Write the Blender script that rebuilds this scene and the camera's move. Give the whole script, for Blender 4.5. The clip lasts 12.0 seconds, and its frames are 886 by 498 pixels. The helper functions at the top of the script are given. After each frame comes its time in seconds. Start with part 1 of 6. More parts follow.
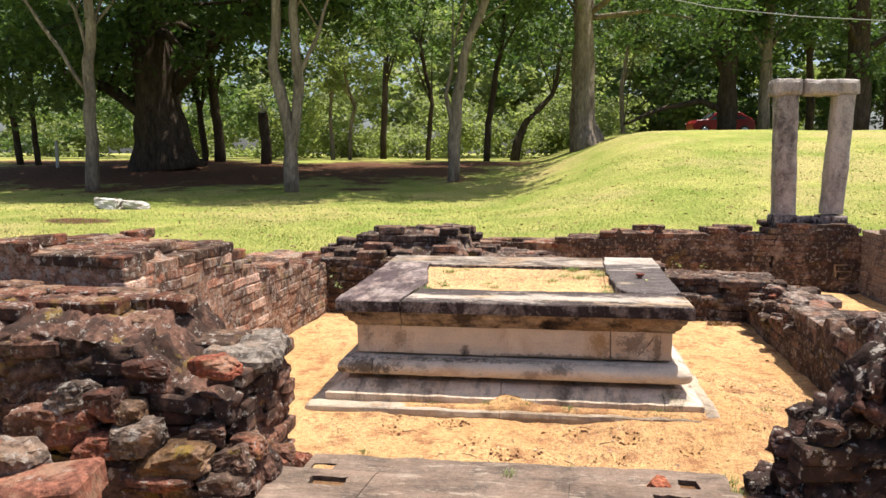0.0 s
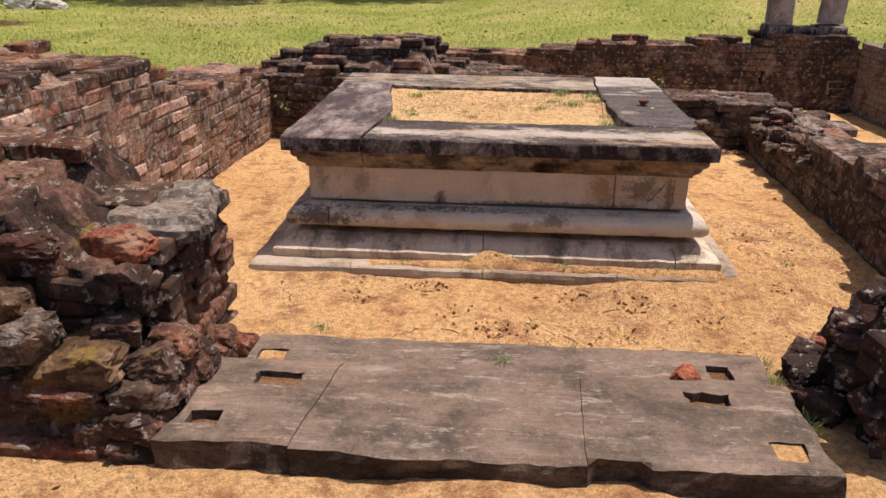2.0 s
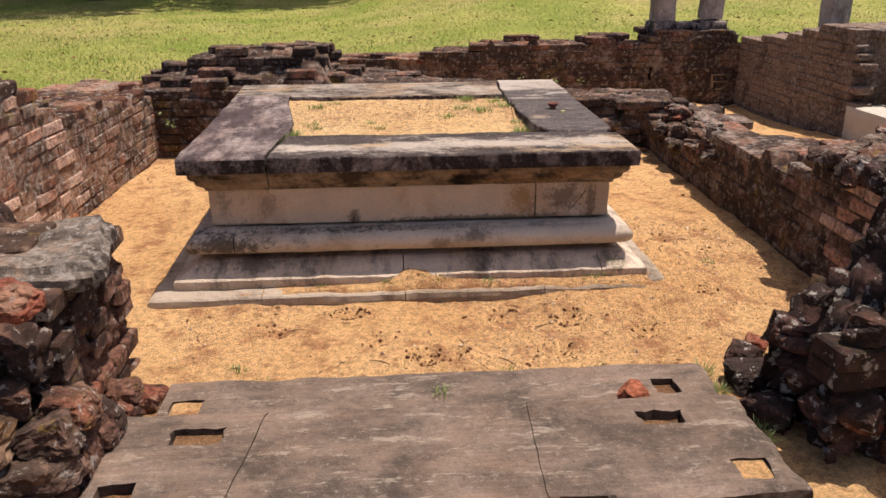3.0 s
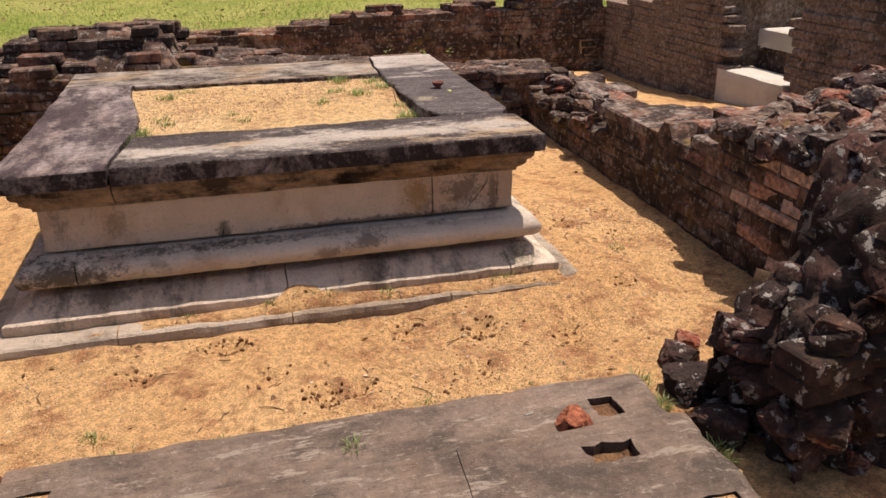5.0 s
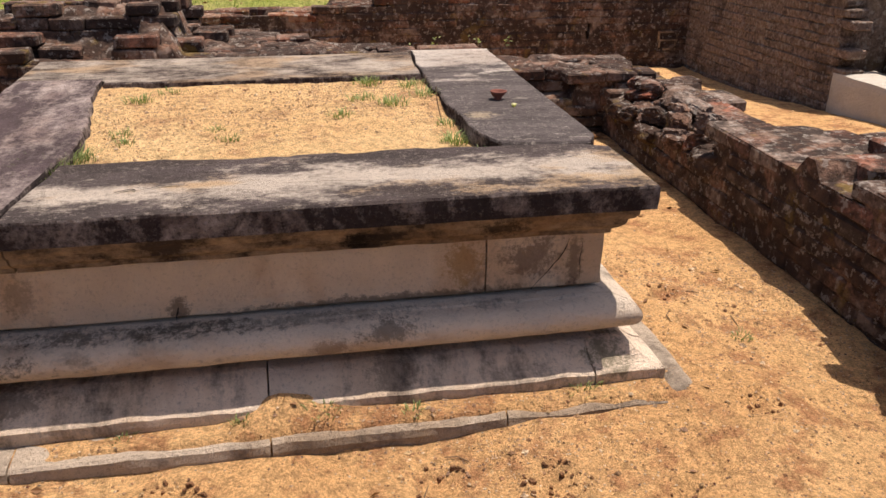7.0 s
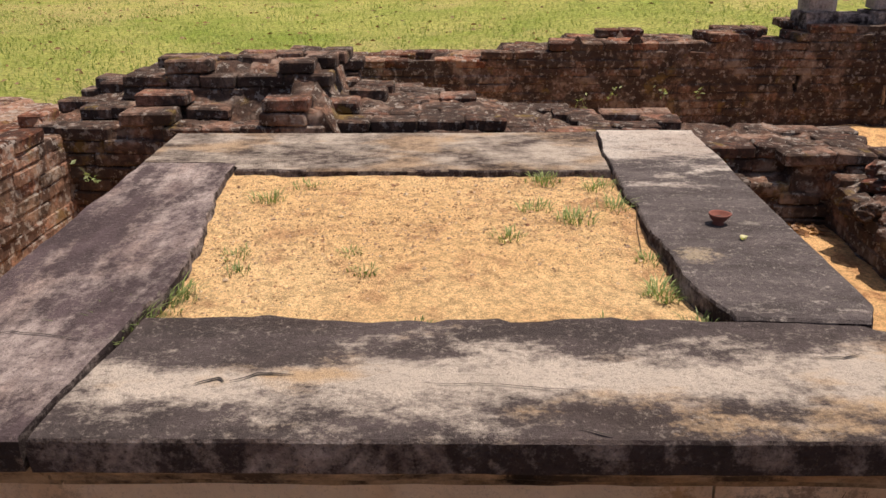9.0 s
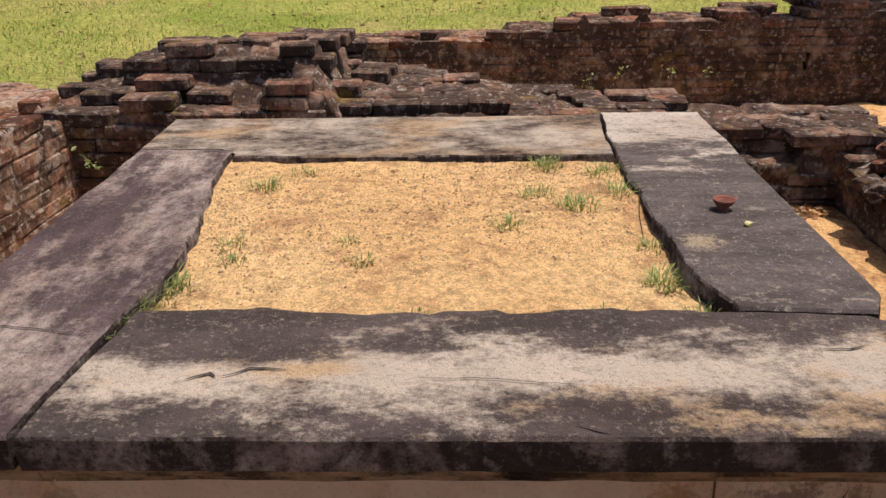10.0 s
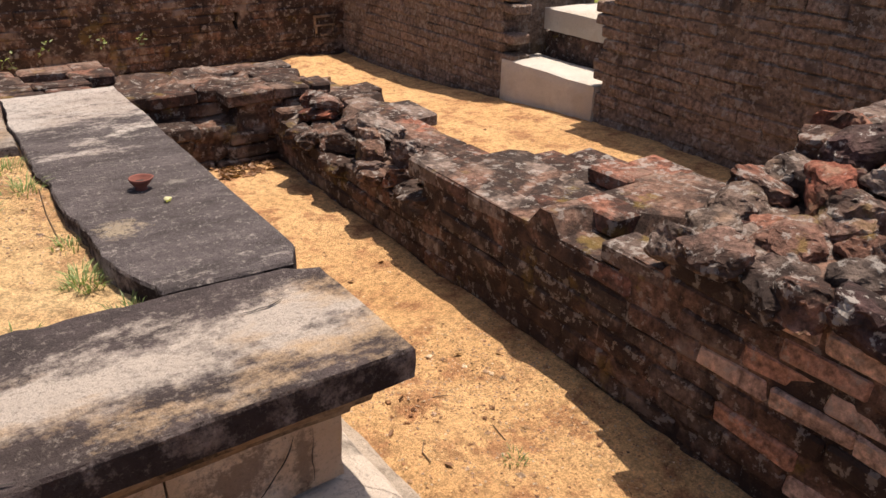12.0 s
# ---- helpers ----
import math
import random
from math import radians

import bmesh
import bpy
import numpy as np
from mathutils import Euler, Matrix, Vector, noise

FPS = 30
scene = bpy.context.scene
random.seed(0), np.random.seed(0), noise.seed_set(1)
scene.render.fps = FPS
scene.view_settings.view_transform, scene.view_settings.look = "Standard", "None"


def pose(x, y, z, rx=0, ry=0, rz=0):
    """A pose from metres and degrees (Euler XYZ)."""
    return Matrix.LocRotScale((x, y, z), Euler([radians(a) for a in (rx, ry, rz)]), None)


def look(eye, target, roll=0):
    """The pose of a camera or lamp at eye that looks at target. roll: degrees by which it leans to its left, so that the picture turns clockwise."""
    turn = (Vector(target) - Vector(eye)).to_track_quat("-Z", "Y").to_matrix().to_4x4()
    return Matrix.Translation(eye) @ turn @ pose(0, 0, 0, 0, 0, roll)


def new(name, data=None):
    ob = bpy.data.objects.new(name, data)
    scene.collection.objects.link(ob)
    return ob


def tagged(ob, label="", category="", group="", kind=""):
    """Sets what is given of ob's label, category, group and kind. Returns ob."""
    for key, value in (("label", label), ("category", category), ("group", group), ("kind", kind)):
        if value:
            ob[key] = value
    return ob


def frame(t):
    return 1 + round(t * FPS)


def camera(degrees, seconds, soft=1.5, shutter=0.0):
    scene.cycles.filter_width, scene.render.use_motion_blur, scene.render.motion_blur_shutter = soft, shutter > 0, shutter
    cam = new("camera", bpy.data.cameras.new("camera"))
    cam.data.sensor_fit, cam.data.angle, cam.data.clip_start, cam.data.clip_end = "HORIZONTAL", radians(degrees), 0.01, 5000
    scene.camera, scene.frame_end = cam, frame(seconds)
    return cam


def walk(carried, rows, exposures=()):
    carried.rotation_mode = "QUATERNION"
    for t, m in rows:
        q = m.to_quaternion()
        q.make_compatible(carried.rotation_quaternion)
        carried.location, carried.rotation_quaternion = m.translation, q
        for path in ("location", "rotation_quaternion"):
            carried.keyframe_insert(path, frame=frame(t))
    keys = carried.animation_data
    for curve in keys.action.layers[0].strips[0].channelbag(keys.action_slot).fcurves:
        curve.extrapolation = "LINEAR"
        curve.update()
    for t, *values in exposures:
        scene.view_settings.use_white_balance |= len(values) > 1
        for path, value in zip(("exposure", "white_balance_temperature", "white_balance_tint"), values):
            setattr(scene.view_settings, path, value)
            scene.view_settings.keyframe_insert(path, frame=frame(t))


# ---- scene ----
cam = camera(58.2, 12.0)
PATH = [
    (0, (0.196, -4.504, 1.5), (-0.06, -2.535, 1.261), -0.0),
    (0.5, (0.096, -4.283, 1.486), (-0.125, -2.337, 1.081), -1.0),
    (1, (0.041, -4.06, 1.452), (-0.112, -2.137, 0.923), -1.2),
    (1.5, (0.033, -3.81, 1.483), (-0.141, -1.926, 0.834), -0.6),
    (2, (-0.01, -3.665, 1.486), (-0.131, -1.798, 0.78), 0.8),
    (2.5, (-0.099, -3.526, 1.497), (-0.046, -1.652, 0.801), 0.3),
    (2.7, (-0.128, -3.489, 1.492), (-0.015, -1.618, 0.796), 0.3),
    (4.3, (-0.131, -3.134, 1.458), (0.067, -1.278, 0.739), -1.1),
    (4.5, (-0.136, -3.078, 1.457), (0.133, -1.234, 0.73), -0.9),
    (5, (-0.169, -2.946, 1.457), (0.293, -1.158, 0.688), -0.7),
    (5.5, (-0.151, -2.759, 1.407), (0.347, -0.988, 0.623), -0.2),
    (6, (-0.058, -2.505, 1.371), (0.338, -0.681, 0.652), -0.6),
    (6.5, (0.015, -2.174, 1.33), (0.392, -0.358, 0.581), 0.1),
    (7, (0.061, -1.887, 1.35), (0.413, -0.092, 0.542), 0.5),
    (7.5, (0.114, -1.595, 1.321), (0.219, 0.221, 0.49), -0.7),
    (7.7, (0.145, -1.453, 1.33), (0.128, 0.365, 0.497), -1.3),
    (9.3, (0.082, -1.104, 1.459), (0.051, 0.747, 0.703), -0.1),
    (9.5, (0.086, -1.098, 1.459), (0.043, 0.75, 0.696), -0.3),
    (10, (0.115, -1.07, 1.457), (0.064, 0.759, 0.648), -0.9),
    (10.5, (0.169, -1.041, 1.453), (0.336, 0.761, 0.602), -1.3),
    (10.8, (0.213, -1.024, 1.452), (0.625, 0.729, 0.582), -1.1),
    (11, (0.23, -1.024, 1.453), (0.824, 0.67, 0.573), -0.6),
    (11.5, (0.294, -1.023, 1.453), (1.255, 0.489, 0.564), 0.8),
    (12, (0.331, -1.03, 1.454), (1.393, 0.419, 0.575), 1.7),
]
EXPOSURES = [(0, 0.95, 6480, 11), (0.4, 0.74, 6560, 14), (1.0, 0.45, 6650, 17), (2.0, 0.33, 6720, 19), (2.5, 0.36, 6750, 18), (4.5, 0.36, 6800, 18), (6.5, 0.41, 6850, 17), (7.6, 0.53, 6880, 17), (9.3, 0.39, 6900, 17), (10.5, 0.38, 6900, 17), (11, 0.38, 6900, 17), (12, 0.60, 6850, 17)]
walk(cam, [(t, look(eye, target, roll)) for t, eye, target, roll in PATH], EXPOSURES)

# ---- sky and sun ----
SUN = Vector((0.27, 0.085, 1.0)).normalized()
world = bpy.data.worlds.new("sky")
scene.world = world
world.use_nodes = True
sky = world.node_tree.nodes.new("ShaderNodeTexSky")
sky.sky_type, sky.sun_disc = "NISHITA", False
sky.air_density, sky.dust_density = 0.75, 3.0
sky.sun_elevation, sky.sun_rotation = math.asin(SUN.z), math.atan2(SUN.x, SUN.y)
world.node_tree.links.new(sky.outputs[0], world.node_tree.nodes["Background"].inputs[0])
world.node_tree.nodes["Background"].inputs[1].default_value = 0.108
lamp_data = bpy.data.lights.new("sun", "SUN")
lamp_data.energy, lamp_data.angle, lamp_data.color = 4.5, radians(0.5), (1.0, 0.94, 0.84)
sun = new("sun", lamp_data)
sun.matrix_world = look((0, 0, 30), Vector((0, 0, 30)) - SUN)


# ---- materials ----
class Surface:
    """A node material with short calls for its textures."""

    def __init__(self, name, rough=0.9, spec=0.25):
        self.mat = bpy.data.materials.new(name)
        self.mat.use_nodes = True
        self.nt = self.mat.node_tree
        self.bsdf = self.nt.nodes["Principled BSDF"]
        self.bsdf.inputs["Roughness"].default_value = rough
        self.bsdf.inputs["Specular IOR Level"].default_value = spec
        self.geo = self.nt.nodes.new("ShaderNodeNewGeometry")
        self.pos = self.geo.outputs["Position"]

    def link(self, a, b):
        self.nt.links.new(a, b)

    def scaled(self, factors, source=None):
        n = self.nt.nodes.new("ShaderNodeVectorMath")
        n.operation = "MULTIPLY"
        self.link(source or self.pos, n.inputs[0])
        n.inputs[1].default_value = factors
        return n.outputs[0]

    def noise(self, scale, detail=4, rough=0.6, vec=None, distortion=0.0):
        n = self.nt.nodes.new("ShaderNodeTexNoise")
        n.inputs["Scale"].default_value, n.inputs["Detail"].default_value = scale, detail
        n.inputs["Roughness"].default_value, n.inputs["Distortion"].default_value = rough, distortion
        self.link(vec or self.pos, n.inputs["Vector"])
        return n.outputs["Fac"]

    def cells(self, scale, vec=None, feature="F1"):
        n = self.nt.nodes.new("ShaderNodeTexVoronoi")
        n.feature = feature
        n.inputs["Scale"].default_value = scale
        self.link(vec or self.pos, n.inputs["Vector"])
        return n.outputs["Distance"]

    def ramp(self, fac, *stops):
        n = self.nt.nodes.new("ShaderNodeValToRGB")
        e = n.color_ramp.elements
        while len(e) < len(stops):
            e.new(0.5)
        for el, (p, c) in zip(e, stops):
            el.position = p
            el.color = (c, c, c, 1) if isinstance(c, (int, float)) else (*c, 1)
        self.link(fac, n.inputs[0])
        return n.outputs[0]

    def mix(self, fac, a, b, blend="MIX"):
        n = self.nt.nodes.new("ShaderNodeMix")
        n.data_type, n.blend_type = "RGBA", blend
        for sock, val in ((n.inputs[0], fac), (n.inputs[6], a), (n.inputs[7], b)):
            if isinstance(val, (int, float)):
                sock.default_value = val
            elif isinstance(val, tuple):
                sock.default_value = (*val, 1)
            else:
                self.link(val, sock)
        return n.outputs[2]

    def maths(self, op, a, b):
        n = self.nt.nodes.new("ShaderNodeMath")
        n.operation = op
        for sock, val in ((n.inputs[0], a), (n.inputs[1], b)):
            if isinstance(val, (int, float)):
                sock.default_value = val
            else:
                self.link(val, sock)
        return n.outputs[0]

    def random(self):
        info = self.nt.nodes.new("ShaderNodeObjectInfo")
        return self.maths("FRACT", self.maths("ADD", info.outputs["Random"], self.geo.outputs["Random Per Island"]), 0.0)

    def colour(self, c):
        if isinstance(c, tuple):
            self.bsdf.inputs["Base Color"].default_value = (*c, 1)
        else:
            self.link(c, self.bsdf.inputs["Base Color"])

    def bump(self, height, strength=0.6, distance=0.01):
        n = self.nt.nodes.new("ShaderNodeBump")
        n.inputs["Strength"].default_value, n.inputs["Distance"].default_value = strength, distance
        self.link(height, n.inputs["Height"])
        self.link(n.outputs[0], self.bsdf.inputs["Normal"])


def brick_surface(name, tones, crust=0.8, crust_from=0.46, lichen=0.7, lichen_from=0.62, moss=0.4, pale_tone=(0.40, 0.26, 0.175), pale_amount=0.55, patch=23):
    """Old fired brick: red core, black crust, pale lichen, a little ochre moss."""
    s = Surface(name, 0.93, 0.15)
    n = len(tones)
    c = s.ramp(s.random(), *[((i + 0.5) / n, t) for i, t in enumerate(tones)])
    grain = s.noise(38, 6, 0.7)
    c = s.mix(1.0, c, s.ramp(grain, (0.35, 0.4), (0.5, 0.95), (0.65, 1.6)), "MULTIPLY")
    pale = s.noise(6.5, 6, 0.62)
    c = s.mix(s.maths("MULTIPLY", s.ramp(pale, (0.52, 0.0), (0.60, 1.0)), pale_amount), c, pale_tone)
    black = s.maths("MULTIPLY", s.ramp(s.noise(3.1, 8, 0.62, distortion=0.5), (crust_from, 0.0), (crust_from + 0.07, 1.0)), crust)
    speck = s.ramp(s.noise(19, 7, 0.7), (0.40, 0.35), (0.50, 1.0))
    c = s.mix(s.maths("MULTIPLY", black, speck), c, (0.034, 0.024, 0.020))
    spots = s.maths("MULTIPLY", s.ramp(s.noise(patch, 8, 0.68), (lichen_from - 0.05, 0.0), (lichen_from - 0.02, 1.0)), lichen)
    c = s.mix(spots, c, (0.40, 0.36, 0.315))
    green = s.maths("MULTIPLY", s.ramp(s.noise(5.3, 6, 0.65), (0.60, 0.0), (0.66, 1.0)), moss)
    c = s.mix(green, c, (0.24, 0.16, 0.04))
    s.colour(c)
    h = s.maths("ADD", s.maths("MULTIPLY", s.noise(21, 7, 0.75), 1.0), s.maths("MULTIPLY", grain, 0.6))
    s.bump(h, 1.0, 0.022)
    return s.mat


RED_TONES = [(0.10, 0.040, 0.024), (0.20, 0.078, 0.044), (0.145, 0.070, 0.048), (0.25, 0.10, 0.058), (0.11, 0.062, 0.046), (0.20, 0.115, 0.075)]
BROWN_TONES = [(0.13, 0.076, 0.054), (0.17, 0.095, 0.065), (0.12, 0.078, 0.060), (0.20, 0.115, 0.078), (0.15, 0.105, 0.082)]
PALE_TONES = [(0.20, 0.105, 0.070), (0.26, 0.15, 0.10), (0.17, 0.10, 0.075), (0.32, 0.14, 0.085), (0.24, 0.17, 0.125)]
BRICK = brick_surface("brick_weathered", RED_TONES)
BRICK_DARK = brick_surface("brick_dark", BROWN_TONES, crust=0.82, crust_from=0.43, lichen=0.5, lichen_from=0.61, pale_tone=(0.30, 0.23, 0.185), pale_amount=0.6)
BRICK_BROWN = brick_surface("brick_brown", [(0.22, 0.155, 0.118), (0.25, 0.175, 0.135), (0.20, 0.145, 0.112)], crust=0.6, crust_from=0.53, lichen=0.5, lichen_from=0.60, moss=0.15, pale_tone=(0.25, 0.18, 0.135), pale_amount=0.5)
BRICK_PALE = brick_surface("brick_pale", PALE_TONES, crust=0.7, crust_from=0.52, lichen=0.6, lichen_from=0.58)
BRICK_TOP = brick_surface("brick_trodden", [(0.16, 0.09, 0.065), (0.30, 0.12, 0.075), (0.17, 0.12, 0.095), (0.10, 0.066, 0.054), (0.24, 0.18, 0.145)], crust=0.9, crust_from=0.465, lichen=0.6, lichen_from=0.60, moss=0.5, pale_tone=(0.30, 0.22, 0.17), pale_amount=0.4, patch=20)
BRICK_TOP_DARK = brick_surface("brick_joint", [(0.19, 0.112, 0.08), (0.16, 0.098, 0.072), (0.22, 0.105, 0.07)], crust=0.92, crust_from=0.42, lichen=0.4, lichen_from=0.61, moss=0.5, pale_tone=(0.24, 0.17, 0.13), patch=24)
BRICK_PLASTER = brick_surface("brick_plaster", [(0.60, 0.40, 0.30), (0.48, 0.30, 0.22), (0.40, 0.17, 0.10), (0.52, 0.36, 0.28)], crust=0.7, crust_from=0.58, lichen=0.5, lichen_from=0.62, moss=0.05, pale_tone=(0.62, 0.44, 0.34))
RUBBLE = brick_surface("rubble_crusted", [(0.14, 0.070, 0.048), (0.17, 0.085, 0.058), (0.26, 0.09, 0.055), (0.13, 0.08, 0.06)], crust=0.85, crust_from=0.46, lichen=0.6, lichen_from=0.625, moss=0.7, pale_tone=(0.30, 0.17, 0.12), pale_amount=0.4)
RUBBLE_BLACK = brick_surface("rubble_black", [(0.10, 0.050, 0.040), (0.13, 0.065, 0.05), (0.085, 0.05, 0.045)], crust=0.92, crust_from=0.42, lichen=0.85, lichen_from=0.618, moss=0.15, pale_tone=(0.17, 0.11, 0.09), pale_amount=0.5, patch=18)
BRICK_RED = brick_surface("brick_red", [(0.25, 0.082, 0.05), (0.21, 0.08, 0.052), (0.24, 0.098, 0.064)], crust=0.8, crust_from=0.52, lichen=0.6, lichen_from=0.66, moss=0.1)


def core_surface():
    s = Surface("wall_core", 0.95, 0.1)
    c = s.ramp(s.noise(9, 7, 0.7), (0.3, (0.035, 0.024, 0.018)), (0.55, (0.085, 0.052, 0.036)), (0.75, (0.17, 0.11, 0.07)))
    c = s.mix(s.ramp(s.noise(16, 6, 0.75), (0.63, 0.0), (0.68, 0.7)), c, (0.38, 0.35, 0.31))
    s.colour(c)
    s.bump(s.noise(26, 8, 0.75), 1.0, 0.02)
    return s.mat


CORE = core_surface()



def stone_surface(name, light, dark, cover, stretch, stain=(0.30, 0.19, 0.10), stain_amount=0.5, spots=0.5, band=None, specks=0.6, soft=1.0, patches=()):
    """Limestone under a dark film: cover is the share of the film, stretch runs the streaks; band (axis, from, to,
    stops) thickens or thins the film; patches (centre, radii, colour, share) are tints of their own: stains, dark spots
    and bands.
    """
    s = Surface(name, 0.9, 0.12)
    vec = s.scaled(stretch)
    base = s.mix(s.ramp(s.noise(5, 6, 0.65), (0.35, 0.0), (0.7, 1.0)), light, tuple(c * 0.82 for c in light))
    base = s.mix(s.maths("MULTIPLY", s.ramp(s.noise(2.6, 5, 0.6, vec), (0.5, 0.0), (0.60, 1.0)), stain_amount), base, stain)
    film = s.maths("ADD", s.maths("MULTIPLY", s.noise(2.1, 6, 0.62, vec, 0.4), 0.42), s.maths("MULTIPLY", s.noise(8.5, 8, 0.72, vec), 0.36))
    film = s.maths("ADD", film, s.maths("MULTIPLY", s.noise(38, 7, 0.78), 0.22))
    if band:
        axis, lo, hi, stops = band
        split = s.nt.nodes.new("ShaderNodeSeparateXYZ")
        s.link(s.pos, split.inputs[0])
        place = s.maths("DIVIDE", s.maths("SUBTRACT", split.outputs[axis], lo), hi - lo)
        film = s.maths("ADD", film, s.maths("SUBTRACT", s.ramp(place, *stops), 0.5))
    c = s.mix(s.ramp(film, (1.0 - cover - 0.075 * soft, 0.0), (1.0 - cover + 0.055 * soft, 0.97)), base, s.mix(s.ramp(s.noise(6, 8, 0.7, vec), (0.42, 0.0), (0.62, 1.0)), dark, tuple(d * 1.9 for d in dark)))
    for centre, radii, tint, share in patches:
        away = s.nt.nodes.new("ShaderNodeVectorMath")
        away.operation = "SUBTRACT"
        s.link(s.pos, away.inputs[0])
        away.inputs[1].default_value = centre
        size = s.nt.nodes.new("ShaderNodeVectorMath")
        size.operation = "LENGTH"
        s.link(s.scaled(tuple(1 / r for r in radii), away.outputs[0]), size.inputs[0])
        ragged = s.maths("ADD", size.outputs["Value"], s.maths("ADD", s.maths("MULTIPLY", s.maths("SUBTRACT", s.noise(9, 5, 0.7), 0.5), 2.4), s.maths("MULTIPLY", s.maths("SUBTRACT", s.noise(48, 7, 0.82), 0.5), 3.6)))
        c = s.mix(s.maths("MULTIPLY", s.ramp(ragged, (0.45, 1.0), (1.15, 0.0)), share), c, tint)
    pits = s.ramp(s.noise(58, 8, 0.85), (0.55, 0.0), (0.61, 1.0))
    c = s.mix(s.maths("MULTIPLY", pits, spots), c, tuple(0.5 * (a + b) for a, b in zip(light, dark)))
    c = s.mix(s.maths("MULTIPLY", s.ramp(s.noise(95, 5, 0.8), (0.55, 0.0), (0.61, 1.0)), specks), c, tuple(d * 0.8 for d in dark))
    crumbs = s.maths("MULTIPLY", s.ramp(s.noise(27, 9, 0.82), (0.60, 0.0), (0.635, 1.0)), spots * 0.8)
    c = s.mix(crumbs, c, tuple(0.85 * v for v in light))
    s.colour(c)
    h = s.maths("ADD", s.noise(18, 8, 0.7), s.maths("MULTIPLY", s.noise(90, 5, 0.8), 0.8))
    s.bump(h, 1.0, 0.02)
    return s.mat


FILM = (0.040, 0.028, 0.025)
SLAB_X = stone_surface("slab_stone_across", (0.52, 0.44, 0.36), FILM, 0.485, (0.9, 1.5, 1.5), (0.44, 0.27, 0.13), 0.6, 0.4, specks=0.35)
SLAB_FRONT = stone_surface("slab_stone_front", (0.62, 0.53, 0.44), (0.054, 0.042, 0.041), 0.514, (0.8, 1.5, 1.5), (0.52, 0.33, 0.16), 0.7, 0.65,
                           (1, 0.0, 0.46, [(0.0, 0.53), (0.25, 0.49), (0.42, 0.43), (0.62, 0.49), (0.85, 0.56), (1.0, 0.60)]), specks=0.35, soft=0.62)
SLAB_Y = stone_surface("slab_stone_west", (0.50, 0.41, 0.37), (0.066, 0.047, 0.049), 0.532, (1.5, 0.6, 1.5), (0.32, 0.20, 0.15), 0.4, 0.5, soft=0.75)
SLAB_EAST = stone_surface("slab_stone_east", (0.60, 0.53, 0.46), (0.076, 0.063, 0.061), 0.515, (0.8, 2.0, 1.5), (0.30, 0.20, 0.14), 0.3, 0.85,
                          (1, 0.4, 2.15, [(0.0, 0.57), (0.3, 0.60), (0.52, 0.58), (0.66, 0.50), (0.82, 0.45), (1.0, 0.42)]), soft=0.5,
                          patches=(((0.72, 0.80, 0.65), (0.06, 0.05, 0.3), (0.50, 0.40, 0.27), 0.7), ((0.93, 1.03, 0.65), (0.03, 0.02, 0.3), (0.4, 0.36, 0.3), 0.5)))
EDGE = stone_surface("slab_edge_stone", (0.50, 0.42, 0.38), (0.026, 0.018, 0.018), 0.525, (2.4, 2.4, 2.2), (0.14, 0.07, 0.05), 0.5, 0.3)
# The last patch is a thin dark band along the die's foot.
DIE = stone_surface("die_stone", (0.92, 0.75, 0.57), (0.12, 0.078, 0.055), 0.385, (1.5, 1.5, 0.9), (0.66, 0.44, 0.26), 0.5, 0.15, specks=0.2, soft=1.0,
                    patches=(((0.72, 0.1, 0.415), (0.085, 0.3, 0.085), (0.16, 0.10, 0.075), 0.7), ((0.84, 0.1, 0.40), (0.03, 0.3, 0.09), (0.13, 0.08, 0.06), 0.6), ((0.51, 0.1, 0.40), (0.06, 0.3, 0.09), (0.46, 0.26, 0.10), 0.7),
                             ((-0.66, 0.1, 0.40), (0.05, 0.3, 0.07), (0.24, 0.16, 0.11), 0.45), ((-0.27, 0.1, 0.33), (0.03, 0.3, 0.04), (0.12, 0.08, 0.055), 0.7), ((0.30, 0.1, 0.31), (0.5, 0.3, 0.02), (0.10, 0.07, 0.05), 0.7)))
# The flat patches near z 0.29 darken the torus along its top.
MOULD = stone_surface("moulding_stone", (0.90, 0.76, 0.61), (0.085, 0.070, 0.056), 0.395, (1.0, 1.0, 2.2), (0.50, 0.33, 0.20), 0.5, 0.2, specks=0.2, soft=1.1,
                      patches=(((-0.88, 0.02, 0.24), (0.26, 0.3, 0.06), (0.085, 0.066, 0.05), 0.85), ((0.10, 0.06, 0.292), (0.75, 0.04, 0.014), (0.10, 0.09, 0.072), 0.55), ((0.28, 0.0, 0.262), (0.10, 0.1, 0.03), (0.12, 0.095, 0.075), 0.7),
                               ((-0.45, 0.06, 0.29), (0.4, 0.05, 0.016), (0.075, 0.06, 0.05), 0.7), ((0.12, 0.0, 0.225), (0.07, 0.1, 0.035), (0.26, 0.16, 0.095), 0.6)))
CORNICE = stone_surface("cornice_stone", (0.54, 0.40, 0.27), (0.045, 0.032, 0.025), 0.49, (1.2, 1.2, 2.0), (0.38, 0.23, 0.12), 0.7, 0.2, specks=0.12, patches=(((0.213, 0.05, 0.515), (0.045, 0.2, 0.04), (0.02, 0.015, 0.012), 0.95), ((0.62, 0.05, 0.52), (0.07, 0.2, 0.04), (0.04, 0.028, 0.02), 0.8)))
